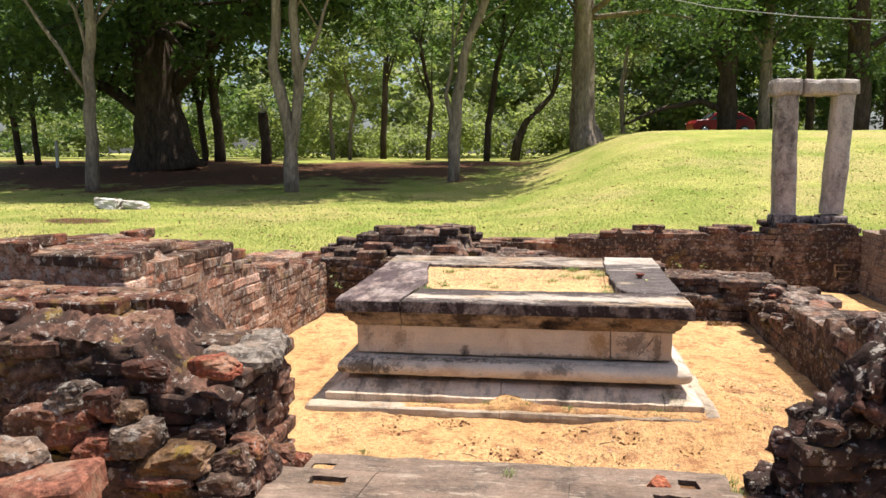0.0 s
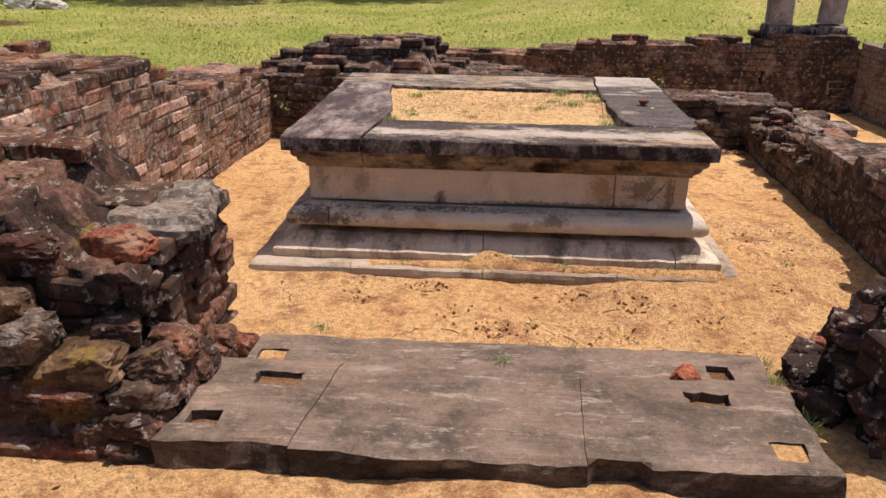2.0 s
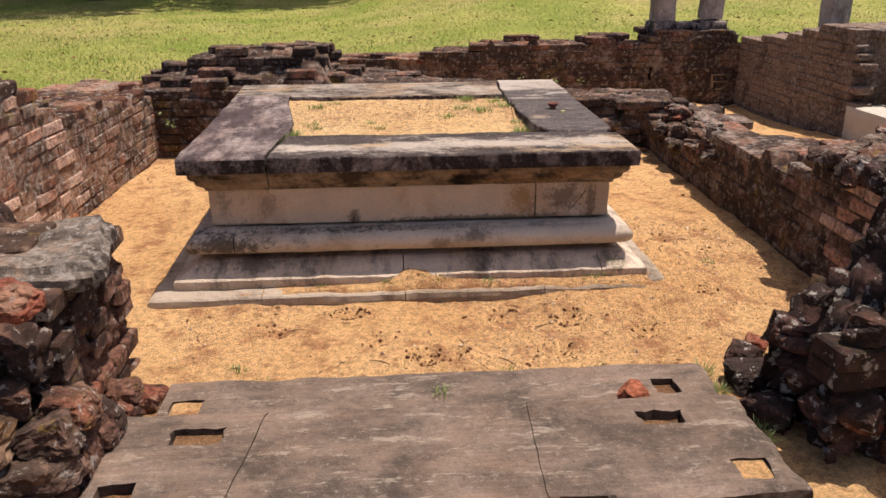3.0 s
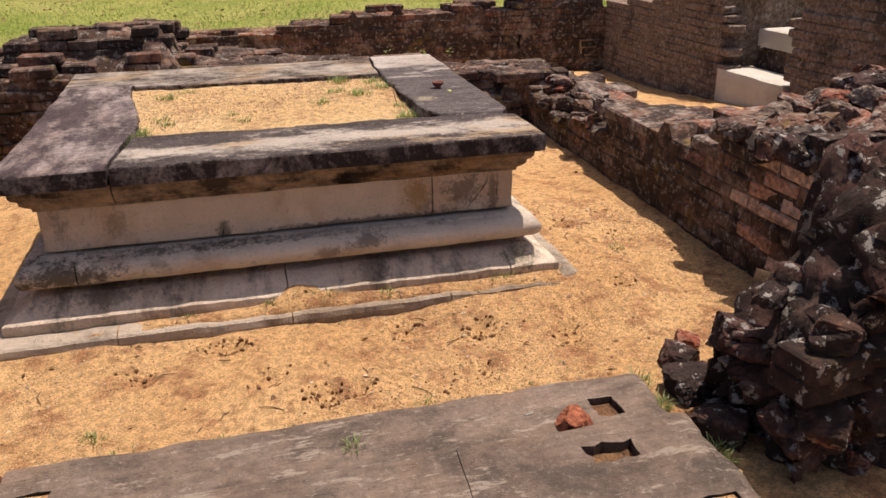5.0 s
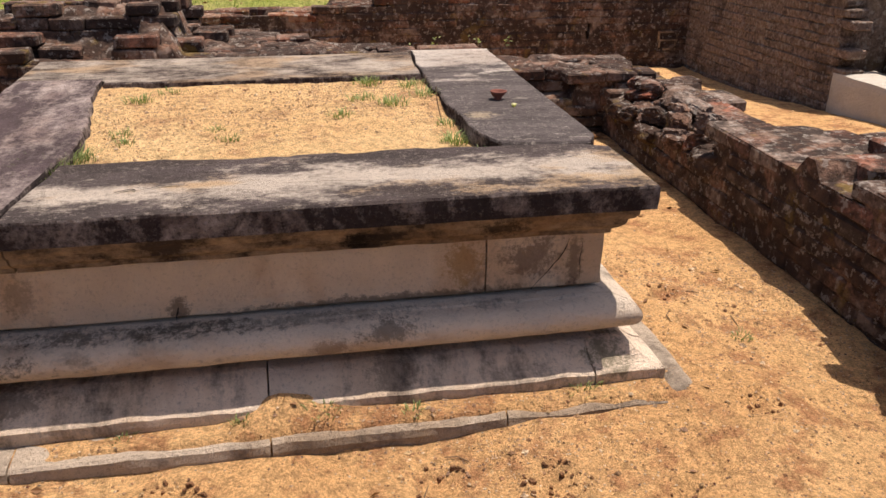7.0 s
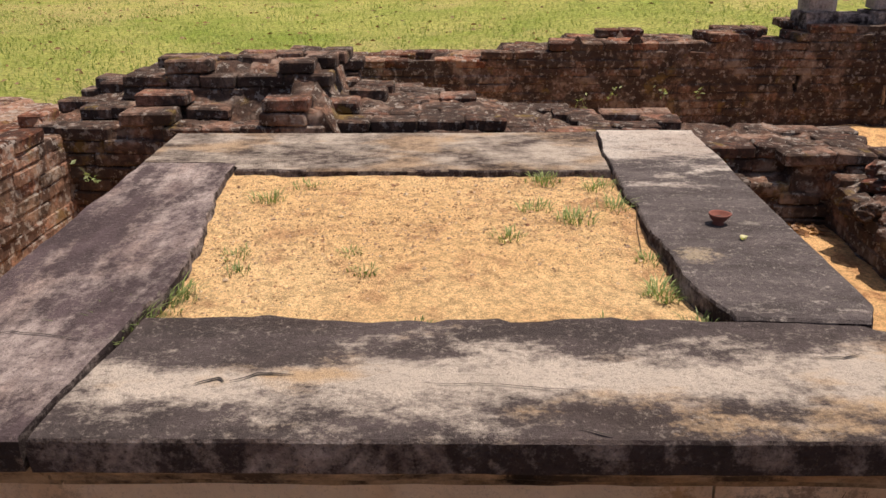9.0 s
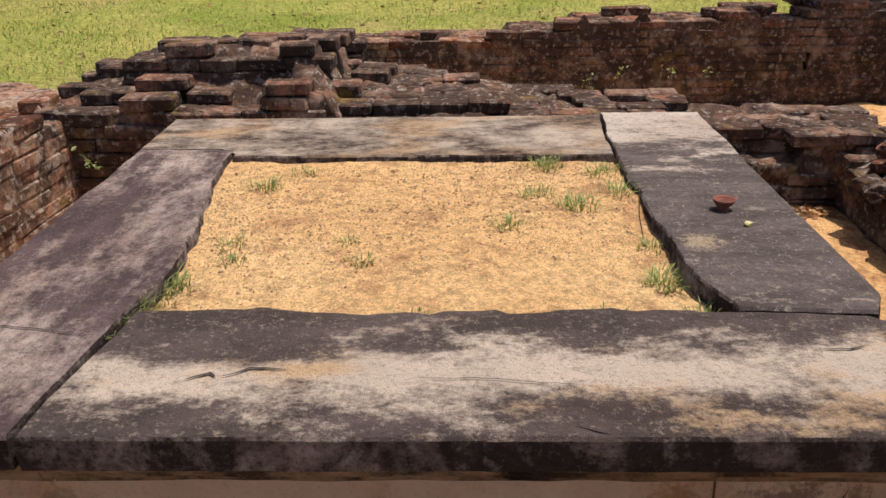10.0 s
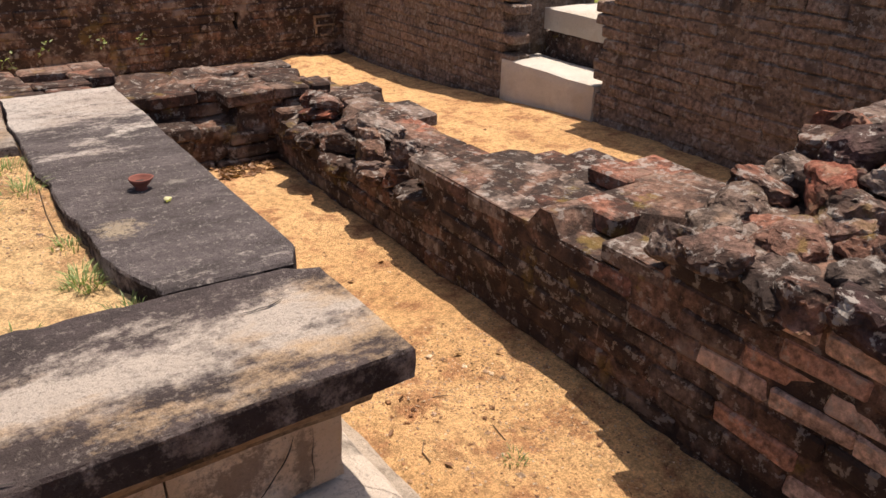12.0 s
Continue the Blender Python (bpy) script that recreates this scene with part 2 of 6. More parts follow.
# The last patch darkens a strip near the plinth's top.
PLINTH = stone_surface("plinth_stone", (0.90, 0.73, 0.57), (0.085, 0.068, 0.056), 0.425, (2.4, 1.0, 0.7), (0.52, 0.36, 0.23), 0.4, 0.3,
                       specks=0.3, soft=1.0, patches=(((0.93, -0.02, 0.12), (0.07, 0.2, 0.06), (0.20, 0.18, 0.12), 0.8), ((0.30, 0.0, 0.13), (0.08, 0.2, 0.05), (0.14, 0.11, 0.09), 0.6), ((-0.75, 0.0, 0.14), (0.22, 0.2, 0.03), (0.10, 0.08, 0.065), 0.6)))


def sill_surface():
    """Tooled gneiss: fine grooves along the stone, pale worn patches, a grey-green film and rusty blotches."""
    s = Surface("threshold_stone", 0.88, 0.15)
    along = s.scaled((1.2, 30.0, 30.0))
    grooves = s.noise(2.2, 6, 0.7, along, 0.3)
    broad = s.noise(2.0, 7, 0.66, s.scaled((1.0, 1.8, 1.0)), 0.5)
    base = s.mix(s.ramp(s.noise(4.5, 6, 0.7), (0.38, 0.0), (0.66, 1.0)), (0.36, 0.265, 0.205), (0.27, 0.18, 0.128))
    film = s.maths("ADD", s.maths("MULTIPLY", broad, 0.64), s.maths("MULTIPLY", grooves, 0.12))
    film = s.maths("ADD", film, s.maths("MULTIPLY", s.noise(24, 8, 0.8), 0.24))
    c = s.mix(s.ramp(film, (0.40, 0.0), (0.56, 0.9)), base, s.mix(s.ramp(s.noise(7, 7, 0.7), (0.4, 0.0), (0.62, 1.0)), (0.076, 0.061, 0.050), (0.142, 0.105, 0.082)))
    c = s.mix(1.0, c, s.ramp(grooves, (0.34, 0.78), (0.5, 1.0), (0.66, 1.16)), "MULTIPLY")
    c = s.mix(s.maths("MULTIPLY", s.ramp(s.noise(13, 8, 0.75, s.scaled((0.5, 1.6, 1.0))), (0.57, 0.0), (0.62, 1.0)), 0.65), c, (0.45, 0.37, 0.29))
    c = s.mix(s.maths("MULTIPLY", s.ramp(s.noise(70, 6, 0.85), (0.56, 0.0), (0.62, 1.0)), 0.5), c, (0.05, 0.042, 0.035))
    c = s.mix(s.maths("MULTIPLY", s.ramp(s.noise(40, 8, 0.88), (0.565, 0.0), (0.61, 1.0)), 0.6), c, (0.42, 0.36, 0.295))
    s.colour(c)
    s.bump(s.maths("ADD", s.maths("MULTIPLY", grooves, 0.7), s.maths("ADD", s.noise(20, 8, 0.75), s.maths("MULTIPLY", s.noise(70, 6, 0.85), 0.9))), 0.9, 0.014)
    return s.mat


SILL = sill_surface()
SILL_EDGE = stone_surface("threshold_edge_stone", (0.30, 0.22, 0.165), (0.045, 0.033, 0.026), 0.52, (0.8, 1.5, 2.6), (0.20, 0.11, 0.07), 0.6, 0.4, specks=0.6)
FOOT = stone_surface("footing_stone", (0.66, 0.54, 0.42), (0.10, 0.08, 0.062), 0.43, (0.7, 0.7, 1.0), specks=0.3)
PILLAR = stone_surface("pillar_stone", (0.62, 0.55, 0.50), (0.10, 0.085, 0.085), 0.46, (1.0, 1.0, 0.6), (0.4, 0.33, 0.28), 0.4, 0.4)
STEP = stone_surface("step_stone", (0.72, 0.66, 0.57), (0.10, 0.09, 0.08), 0.34, (1, 1, 1), (0.5, 0.4, 0.28), 0.4, 0.3, specks=0.12)
WHITE_STONE = stone_surface("white_stone", (0.60, 0.58, 0.53), (0.2, 0.19, 0.17), 0.3, (1, 1, 1))


def sand_surface(name, light, mid, earth):
    s = Surface(name, 0.95, 0.1)
    big = s.noise(1.3, 6, 0.65)
    c = s.mix(s.ramp(big, (0.38, 0.0), (0.62, 1.0)), light, mid)
    c = s.mix(s.maths("MULTIPLY", s.ramp(s.noise(6.0, 8, 0.72), (0.505, 0.0), (0.61, 1.0)), 0.8), c, earth)
    c = s.mix(s.maths("MULTIPLY", s.ramp(s.noise(17, 7, 0.8), (0.58, 0.0), (0.66, 1.0)), 0.6), c, tuple(v * 0.6 for v in earth))
    grains = s.noise(130, 4, 0.75)
    c = s.mix(1.0, c, s.ramp(grains, (0.36, 0.66), (0.5, 1.0), (0.64, 1.28)), "MULTIPLY")
    clods = s.noise(33, 6, 0.7)
    c = s.mix(1.0, c, s.ramp(clods, (0.38, 0.72), (0.5, 1.0), (0.62, 1.15)), "MULTIPLY")
    s.colour(c)
    s.bump(s.maths("ADD", s.maths("MULTIPLY", s.noise(24, 8, 0.8), 1.6), grains), 0.9, 0.018)
    return s.mat


SAND = sand_surface("sand", (0.72, 0.445, 0.21), (0.62, 0.36, 0.16), (0.36, 0.165, 0.08))
SAND_PALE = sand_surface("sand_pale", (0.76, 0.52, 0.265), (0.70, 0.45, 0.215), (0.46, 0.26, 0.13))
EARTH = sand_surface("earth", (0.30, 0.17, 0.085), (0.22, 0.115, 0.06), (0.12, 0.06, 0.035))
CLOD = sand_surface("clod", (0.36, 0.19, 0.095), (0.27, 0.14, 0.075), (0.17, 0.085, 0.05))
PEBBLE = brick_surface("pebble", [(0.62, 0.42, 0.22), (0.36, 0.19, 0.10), (0.72, 0.55, 0.36), (0.24, 0.12, 0.07), (0.55, 0.33, 0.16)], 0.0, 0.5, 0.0, 0.6, 0.0)


def lawn_surface():
    s = Surface("lawn", 0.95, 0.1)
    c = s.mix(s.ramp(s.noise(0.55, 5, 0.65), (0.35, 0.0), (0.65, 1.0)), (0.205, 0.262, 0.050), (0.385, 0.365, 0.112))
    c = s.mix(s.maths("MULTIPLY", s.ramp(s.noise(0.23, 6, 0.65), (0.50, 0.0), (0.60, 1.0)), 0.6), c, (0.42, 0.34, 0.15))
    c = s.mix(1.0, c, s.ramp(s.noise(22, 5, 0.75), (0.30, 0.32), (0.7, 1.6)), "MULTIPLY")
    c = s.mix(s.maths("MULTIPLY", s.ramp(s.noise(8, 6, 0.8), (0.56, 0.0), (0.66, 1.0)), 0.55), c, (0.14, 0.11, 0.04))
    soil = s.nt.nodes.new("ShaderNodeAttribute")
    soil.attribute_name = "litter"
    edge = s.maths("ADD", soil.outputs["Fac"], s.maths("MULTIPLY", s.maths("SUBTRACT", s.noise(0.6, 6, 0.7), 0.5), 1.3))
    litter = s.ramp(s.noise(9, 6, 0.75), (0.3, (0.055, 0.026, 0.016)), (0.6, (0.15, 0.075, 0.045)), (0.75, (0.30, 0.19, 0.12)))
    c = s.mix(s.ramp(edge, (0.42, 0.0), (0.58, 1.0)), c, litter)
    s.colour(c)
    s.bump(s.noise(30, 6, 0.8), 1.0, 0.04)
    return s.mat


LAWN = lawn_surface()


def leaf_surface(name, a, b, glow=0.45):
    s = Surface(name, 0.55, 0.35)
    c = s.mix(s.random(), a, b)
    c = s.mix(s.ramp(s.noise(0.8, 3), (0.4, 0.0), (0.65, 0.6)), c, tuple(1.35 * v for v in b))
    s.colour(c)
    t = s.nt.nodes.new("ShaderNodeBsdfTranslucent")
    s.link(s.mix(1.0, c, (1.25, 1.4, 0.75), "MULTIPLY"), t.inputs[0])
    m = s.nt.nodes.new("ShaderNodeMixShader")
    m.inputs[0].default_value = glow
    s.link(s.bsdf.outputs[0], m.inputs[1])
    s.link(t.outputs[0], m.inputs[2])
    s.link(m.outputs[0], s.nt.nodes["Material Output"].inputs[0])
    return s.mat


LEAF_DARK = leaf_surface("leaf_dark", (0.042, 0.078, 0.026), (0.080, 0.125, 0.040), 0.42)
LEAF_MID = leaf_surface("leaf_mid", (0.070, 0.112, 0.042), (0.130, 0.180, 0.072), 0.45)
# paler leaf: the sunlit look of the far foliage is put into its colour
LEAF_LIGHT = leaf_surface("leaf_light", (0.15, 0.19, 0.085), (0.27, 0.29, 0.14), 0.5)
BLADE = leaf_surface("grass_blade", (0.10, 0.17, 0.030), (0.24, 0.27, 0.075), 0.35)
WEED = leaf_surface("weed_leaf", (0.09, 0.13, 0.04), (0.20, 0.24, 0.085), 0.25)
DRY_LEAF = leaf_surface("dry_leaf", (0.09, 0.045, 0.022), (0.25, 0.13, 0.06), 0.2)


def bark_surface(name, a, b):
    s = Surface(name, 0.95, 0.1)
    c = s.mix(s.ramp(s.noise(3.0, 7, 0.7, s.scaled((1.6, 1.6, 0.35))), (0.35, 0.0), (0.65, 1.0)), a, b)
    c = s.mix(1.0, c, s.ramp(s.noise(14, 6, 0.7, s.scaled((1, 1, 0.3))), (0.3, 0.5), (0.7, 1.35)), "MULTIPLY")
    s.colour(c)
    s.bump(s.noise(7, 7, 0.75, s.scaled((1.5, 1.5, 0.25))), 1.0, 0.06)
    return s.mat


BARK_PALE = bark_surface("bark_pale", (0.16, 0.125, 0.095), (0.34, 0.28, 0.225))
BARK_DARK = bark_surface("bark_dark", (0.040, 0.030, 0.023), (0.095, 0.070, 0.052))


def plain_surface(name, colour, rough=0.6, metal=0.0, vary=0.25, scale=30):
    s = Surface(name, rough, 0.3)
    s.bsdf.inputs["Metallic"].default_value = metal
    s.colour(s.mix(s.ramp(s.noise(scale, 5, 0.7), (0.3, 0.0), (0.7, 1.0)), tuple(c * (1 - vary) for c in colour), tuple(min(1, c * (1 + vary)) for c in colour)))
    s.bump(s.noise(scale * 2, 5, 0.7), 0.3, 0.003)
    return s.mat


TERRACOTTA = plain_surface("terracotta", (0.17, 0.062, 0.045), 0.85)
MATT_BLACK = plain_surface("soot", (0.03, 0.025, 0.022), 0.95)
TWIG = plain_surface("twig", (0.13, 0.085, 0.05), 0.9)
CAR_RED = plain_surface("car_red", (0.20, 0.012, 0.016), 0.25, 0.0, 0.08, 4)
RUBBER = plain_surface("rubber", (0.02, 0.02, 0.02), 0.85)
GLASS_DARK = plain_surface("car_glass", (0.03, 0.045, 0.07), 0.05, 0.0, 0.1, 3)
STEEL = plain_surface("steel", (0.5, 0.5, 0.52), 0.3, 1.0, 0.1)
CABLE = plain_surface("cable_skin", (0.25, 0.25, 0.26), 0.6)


# ---- building helpers ----
rng = random.Random(11)


def mesh_from(name, verts, faces, material, smooth=False):
    me = bpy.data.meshes.new(name)
    me.from_pydata([tuple(v) for v in verts], [], faces)
    me.materials.append(material)
    if smooth:
        me.polygons.foreach_set("use_smooth", [True] * len(me.polygons))
    me.update()
    return me


def part(name, me, parent, label="", kind=""):
    ob = new(name, me)
    ob.parent = parent
    return tagged(ob, label, kind=kind)


def thing(name, at, label, category, group="", turn=0.0):
    ob = new(name)
    ob.empty_display_size = 0.1
    ob.location = at
    ob.rotation_euler = (0, 0, radians(turn))
    return tagged(ob, label, category, group)


def bm_mesh(name, bm, material, smooth=False):
    me = bpy.data.meshes.new(name)
    bm.to_mesh(me)
    bm.free()
    me.materials.append(material)
    if smooth:
        me.polygons.foreach_set("use_smooth", [True] * len(me.polygons))
    return me


def lattice_box(size, cuts, shape):
    """Surface of a box cut into cells; shape moves each point (u, v, w from 0 to 1)."""
    nx, ny, nz = cuts
    index, verts, faces = {}, [], []

    def vid(i, j, k):
        if (i, j, k) not in index:
            index[(i, j, k)] = len(verts)
            verts.append(shape(i / nx, j / ny, k / nz))
        return index[(i, j, k)]

    for i in range(nx):
        for j in range(ny):
            faces.append((vid(i, j, 0), vid(i, j + 1, 0), vid(i + 1, j + 1, 0), vid(i + 1, j, 0)))
            faces.append((vid(i, j, nz), vid(i + 1, j, nz), vid(i + 1, j + 1, nz), vid(i, j + 1, nz)))
    for i in range(nx):
        for k in range(nz):
            faces.append((vid(i, 0, k), vid(i + 1, 0, k), vid(i + 1, 0, k + 1), vid(i, 0, k + 1)))
            faces.append((vid(i, ny, k), vid(i, ny, k + 1), vid(i + 1, ny, k + 1), vid(i + 1, ny, k)))
    for j in range(ny):
        for k in range(nz):
            faces.append((vid(0, j, k), vid(0, j, k + 1), vid(0, j + 1, k + 1), vid(0, j + 1, k)))
            faces.append((vid(nx, j, k), vid(nx, j + 1, k), vid(nx, j + 1, k + 1), vid(nx, j, k + 1)))
    return verts, faces


def worn_block(name, size, material, wear=0.006, cell=0.07, round_edge=0.012, seed=0):
    """A stone block, base centre at the origin, with soft, chipped edges."""
    sx, sy, sz = size
    cuts = [max(2, min(40, round(d / cell))) for d in size]

    def shape(u, v, w):
        p = Vector(((u - 0.5) * sx, (v - 0.5) * sy, w * sz))
        on = [u in (0, 1), v in (0, 1), w in (0, 1)]
        if sum(on) >= 2:
            for a, (hit, mid) in enumerate(zip(on, (0, 0, sz / 2))):
                if hit:
                    p[a] += math.copysign(round_edge, mid - p[a])
        return p + noise.noise_vector(p * 9 + Vector((seed, seed * 1.7, 0))) * wear

    v, f = lattice_box(size, cuts, shape)
    return mesh_from(name, v, f, material)


def brick_pool(material, count=9):
    """Worn bricks in a unit box: narrow rounded edges, a chipped corner, slightly warped faces."""
    pool = []
    for n in range(count):
        r = random.Random(n * 13 + 1)
        bm = bmesh.new()
        bmesh.ops.create_cube(bm, size=1.0, matrix=Matrix.Diagonal((3.0, 1.9, 1.0, 1.0)))
        for v in r.sample(bm.verts[:], 2):
            v.co = Vector((v.co.x * r.uniform(0.93, 0.99), v.co.y * r.uniform(0.90, 0.99), v.co.z * r.uniform(0.78, 0.96)))
        bmesh.ops.bevel(bm, geom=bm.edges[:], offset=0.13, segments=1, affect="EDGES")
        for v in bm.verts:
            v.co += noise.noise_vector(v.co * 1.1 + Vector((n * 7.3, 1, 2))) * 0.09
            v.co = Vector((v.co.x / 3.0, v.co.y / 1.9, v.co.z))
        bmesh.ops.triangulate(bm, faces=[f for f in bm.faces if len(f.verts) > 4])
        pool.append(bm_mesh("brick", bm, material))
    return pool


def rock_pool(material, count=9):
    """Broken lumps in a unit box: split along random planes, then weathered."""
    pool = []
    for n in range(count):
        r = random.Random(n * 17 + 3)
        bm = bmesh.new()
        bmesh.ops.create_cube(bm, size=1.0)
        for _ in range(9):
            d = Vector((r.gauss(0, 1), r.gauss(0, 1), r.gauss(0, 1))).normalized()
            bmesh.ops.bisect_plane(bm, geom=bm.verts[:] + bm.edges[:] + bm.faces[:], plane_co=d * r.uniform(0.42, 0.56), plane_no=d, clear_outer=True)
            bmesh.ops.holes_fill(bm, edges=[e for e in bm.edges if e.is_boundary])
        bmesh.ops.triangulate(bm, faces=bm.faces[:])
        for _ in range(3):
            bmesh.ops.subdivide_edges(bm, edges=[e for e in bm.edges if e.calc_length() > 0.11], cuts=1)
            bmesh.ops.triangulate(bm, faces=bm.faces[:])
        bmesh.ops.smooth_vert(bm, verts=bm.verts[:], factor=0.45, use_axis_x=True, use_axis_y=True, use_axis_z=True)
        for v in bm.verts:
            c = v.co.copy()
            v.co += noise.noise_vector(c * 4.5 + Vector((n, 9, 3))) * 0.07 + noise.noise_vector(c * 11 + Vector((n, 2, 5))) * 0.045
        pool.append(bm_mesh("stone", bm, material))
    return pool


def heap_extra(parent, name, placed, material, label):
    """Pieces past the number that can be picked apart, joined into one mesh."""
    verts, faces = [], []
    for me, m in placed:
        base = len(verts)
        verts.extend(m @ v.co for v in me.vertices)
        faces.extend(tuple(base + i for i in p.vertices) for p in me.polygons)
    if verts:
        part(name, mesh_from(name, verts, faces, material), parent, label, "stuff")


POOLS = {}


def pool_of(material, kind):
    key = (material.name, kind)
    if key not in POOLS:
        POOLS[key] = brick_pool(material) if kind == "brick" else rock_pool(material)
    return POOLS[key]


def lumpy(q, seed):
    """How far broken masonry stands out at q: lumps of two sizes with clefts between them."""
    p = q + noise.noise_vector(q * 5 + Vector((0, seed, 0))) * 0.045
    high = 0.0
    for fine, flat, share in ((5.2, 1.25, 1.0), (11.0, 1.1, 0.6)):
        far, cells = noise.voronoi(Vector((p.x * fine, p.y * fine, p.z * fine * flat)))
        c = cells[0]
        high += share * (min(1.0, (far[1] - far[0]) / 0.22) - 0.8 + 0.6 * noise.noise(Vector((c.x * 7.7, c.y * 7.7, c.z * 7.7 + seed))))
    return high


COURSE = 0.068
LATER = []


def brick_wall(name, label, origin, along, inward, length, thick, top, base=-0.06, face_mat=BRICK, top_mat=None, shown="ft",
               jitter=1.0, gone=0.05, seed=0, cell=0.05, recess=0.008, rough_core=0.016, erode=0.0, core_mat=None, lumps=0, accent=None, fill=0.012):
    """A ruined wall: a core with a broken top, and bricks on it. top(s, w) is the height at s along and w into the wall.
    shown: f face, b back, s start, e end, t top."""
    top_mat = top_mat or face_mat
    o, a, n = Vector((*origin, 0)), Vector((*along, 0)).normalized(), Vector((*inward, 0)).normalized()

    def stepped(s, w):
        h = top(s, w)
        h += COURSE * 0.8 * noise.noise(Vector((s * 2.3 + seed, w * 2.9, seed))) * jitter
        return max(0, math.floor((h - base) / COURSE))

    ns, nw = max(2, round(length / cell)), max(2, round(thick / cell))
    tallest = max(top(length * i / 20, thick * j / 4) for i in range(21) for j in range(5)) - base
    nk = max(2, round(tallest / cell))

    def shape(u, v, w):
        s, d = u * length, v * thick
        near = min(stepped(max(0, min(length, s + i)), max(0, min(thick, d + j))) for i in (-0.035, 0.035) for j in (-0.035, 0.035))
        h = max(0.03, near * COURSE - fill) if not erode else max(0.03, top(s, d) - base - 0.055)
        q = o + a * (recess + s * (1 - 2 * recess / length)) + n * (recess + d * (1 - 2 * recess / thick))
        q.z = base + w * h
        k = rough_core * (0.3 + 0.7 * min(1, w * 3))
        q += noise.noise_vector(q * 7.0) * k + noise.noise_vector(q * 21.0) * k * 0.7
        if erode:
            out = (n if v == 1 else -n if v == 0 else Vector()) + (a if u == 1 else -a if u == 0 else Vector()) + (Vector((0, 0, 1)) if w == 1 else Vector())
            if w == 1:
                slope = [top(min(length, s + i), min(thick, d + j)) - top(max(0, s - i), max(0, d - j)) for i, j in ((0.03, 0), (0, 0.03))]
                out -= a * max(-2, min(2, slope[0] / 0.06)) + n * max(-2, min(2, slope[1] / 0.06))
            out.normalize()
            q += out * erode * lumpy(q, seed) + noise.noise_vector(q * 3.4 + Vector((seed, 0, 0))) * erode * 0.5 + noise.noise_vector(q * 26) * erode * 0.16
        return q

    v, f = lattice_box(None, (ns, nw, nk), shape)
    if a.cross(n).z < 0:
        f = [tuple(reversed(x)) for x in f]
    wall = new(name, mesh_from(name, v, f, core_mat or CORE, bool(erode)))
    tagged(wall, label, "wall", kind="structure")
    placed = []
    r = random.Random(seed + 5)
    rows = max(1, round(thick / 0.145))
    deep = thick / rows
    turn = math.atan2(a.y, a.x)
    for k in range(int(tallest / COURSE) + 2):
        for row in range(rows):
            s = 0.0
            while s < length - 0.06:
                ln = min(r.uniform(0.16, 0.27) if s else r.uniform(0.08, 0.24), length - s)
                mid, w = s + ln / 2, (row + 0.5) * deep
                s += ln
                if mid < 0.02 or mid > length - 0.02:
                    continue
                count = stepped(mid, w)
                if k >= count:
                    continue
                is_top = k >= count - 1 or k >= stepped(mid, min(thick, w + deep)) or k >= stepped(mid, max(0, w - deep))
                shows = ("f" in shown and row == 0) or ("b" in shown and row == rows - 1) or ("t" in shown and is_top) \
                    or ("s" in shown and mid < 0.22) or ("e" in shown and mid > length - 0.22)
                if not shows or r.random() < gone * (0.5 if k == 0 else 1):
                    continue
                out = r.uniform(-0.009, 0.007) * jitter
                mat = top_mat if is_top and k >= count - 1 else face_mat
                if accent and mid < accent[2] and not is_top and r.random() < accent[1]:
                    mat = accent[0]
                p = o + a * (mid + r.uniform(-0.006, 0.006)) + n * (w - out)
                p.z = base + (k + 0.5) * COURSE + r.uniform(-0.004, 0.004) * jitter
                m = Matrix.LocRotScale(p, Euler((r.gauss(0, 0.035) * jitter, r.gauss(0, 0.03) * jitter, turn + r.gauss(0, 0.035) * jitter)),
                                       (ln * 1.0, deep * r.uniform(0.98, 1.08), COURSE * r.uniform(0.94, 1.06)))
                placed.append((r.choice(pool_of(mat, "brick")), m))
    for _ in range(lumps):
        mid, w = r.uniform(0.10, length * 0.6), r.choice((0.05, r.uniform(0.08, thick)))
        if r.random() < 0.25:
            mid = 0.07
            w = r.uniform(0.05, thick - 0.05)
        h = max(0.05, top(mid, w) - base)
        p = o + a * mid + n * w
        p.z = base + h * r.uniform(0.1, 0.97)
        sz = r.uniform(0.06, 0.15)
        m = Matrix.LocRotScale(p, Euler((r.gauss(0, 0.3), r.gauss(0, 0.3), r.uniform(0, 6))), (sz * r.uniform(1, 1.5), sz, sz * r.uniform(0.5, 0.8)))
        placed.append((r.choice(pool_of(face_mat if r.random() < 0.8 else RUBBLE if r.random() < 0.7 else BRICK_RED, "stone")), m))
    LATER.append((wall, placed, face_mat))
    return wall


def lay_bricks():
    for wall, placed, mat in LATER:
        placed.sort(key=lambda q: (q[1].translation - Vector((0.1, -0.9, 0.8))).length)
        for me, m in placed[:300]:
            ob = part(me.name.split(".")[0], me, wall)
            ob.matrix_basis = m
        heap_extra(wall, "brickwork", placed[300:], mat, "")


def smooth_step(a, b, x):
    t = max(0.0, min(1.0, (x - a) / (b - a)))
    return t * t * (3 - 2 * t)


def table(x, *points):
    """Straight lines between (x, value) points."""
    if x <= points[0][0]:
        return points[0][1]
    for (x0, v0), (x1, v1) in zip(points, points[1:]):
        if x <= x1:
            return v0 + (v1 - v0) * (x - x0) / max(1e-6, x1 - x0)
    return points[-1][1]


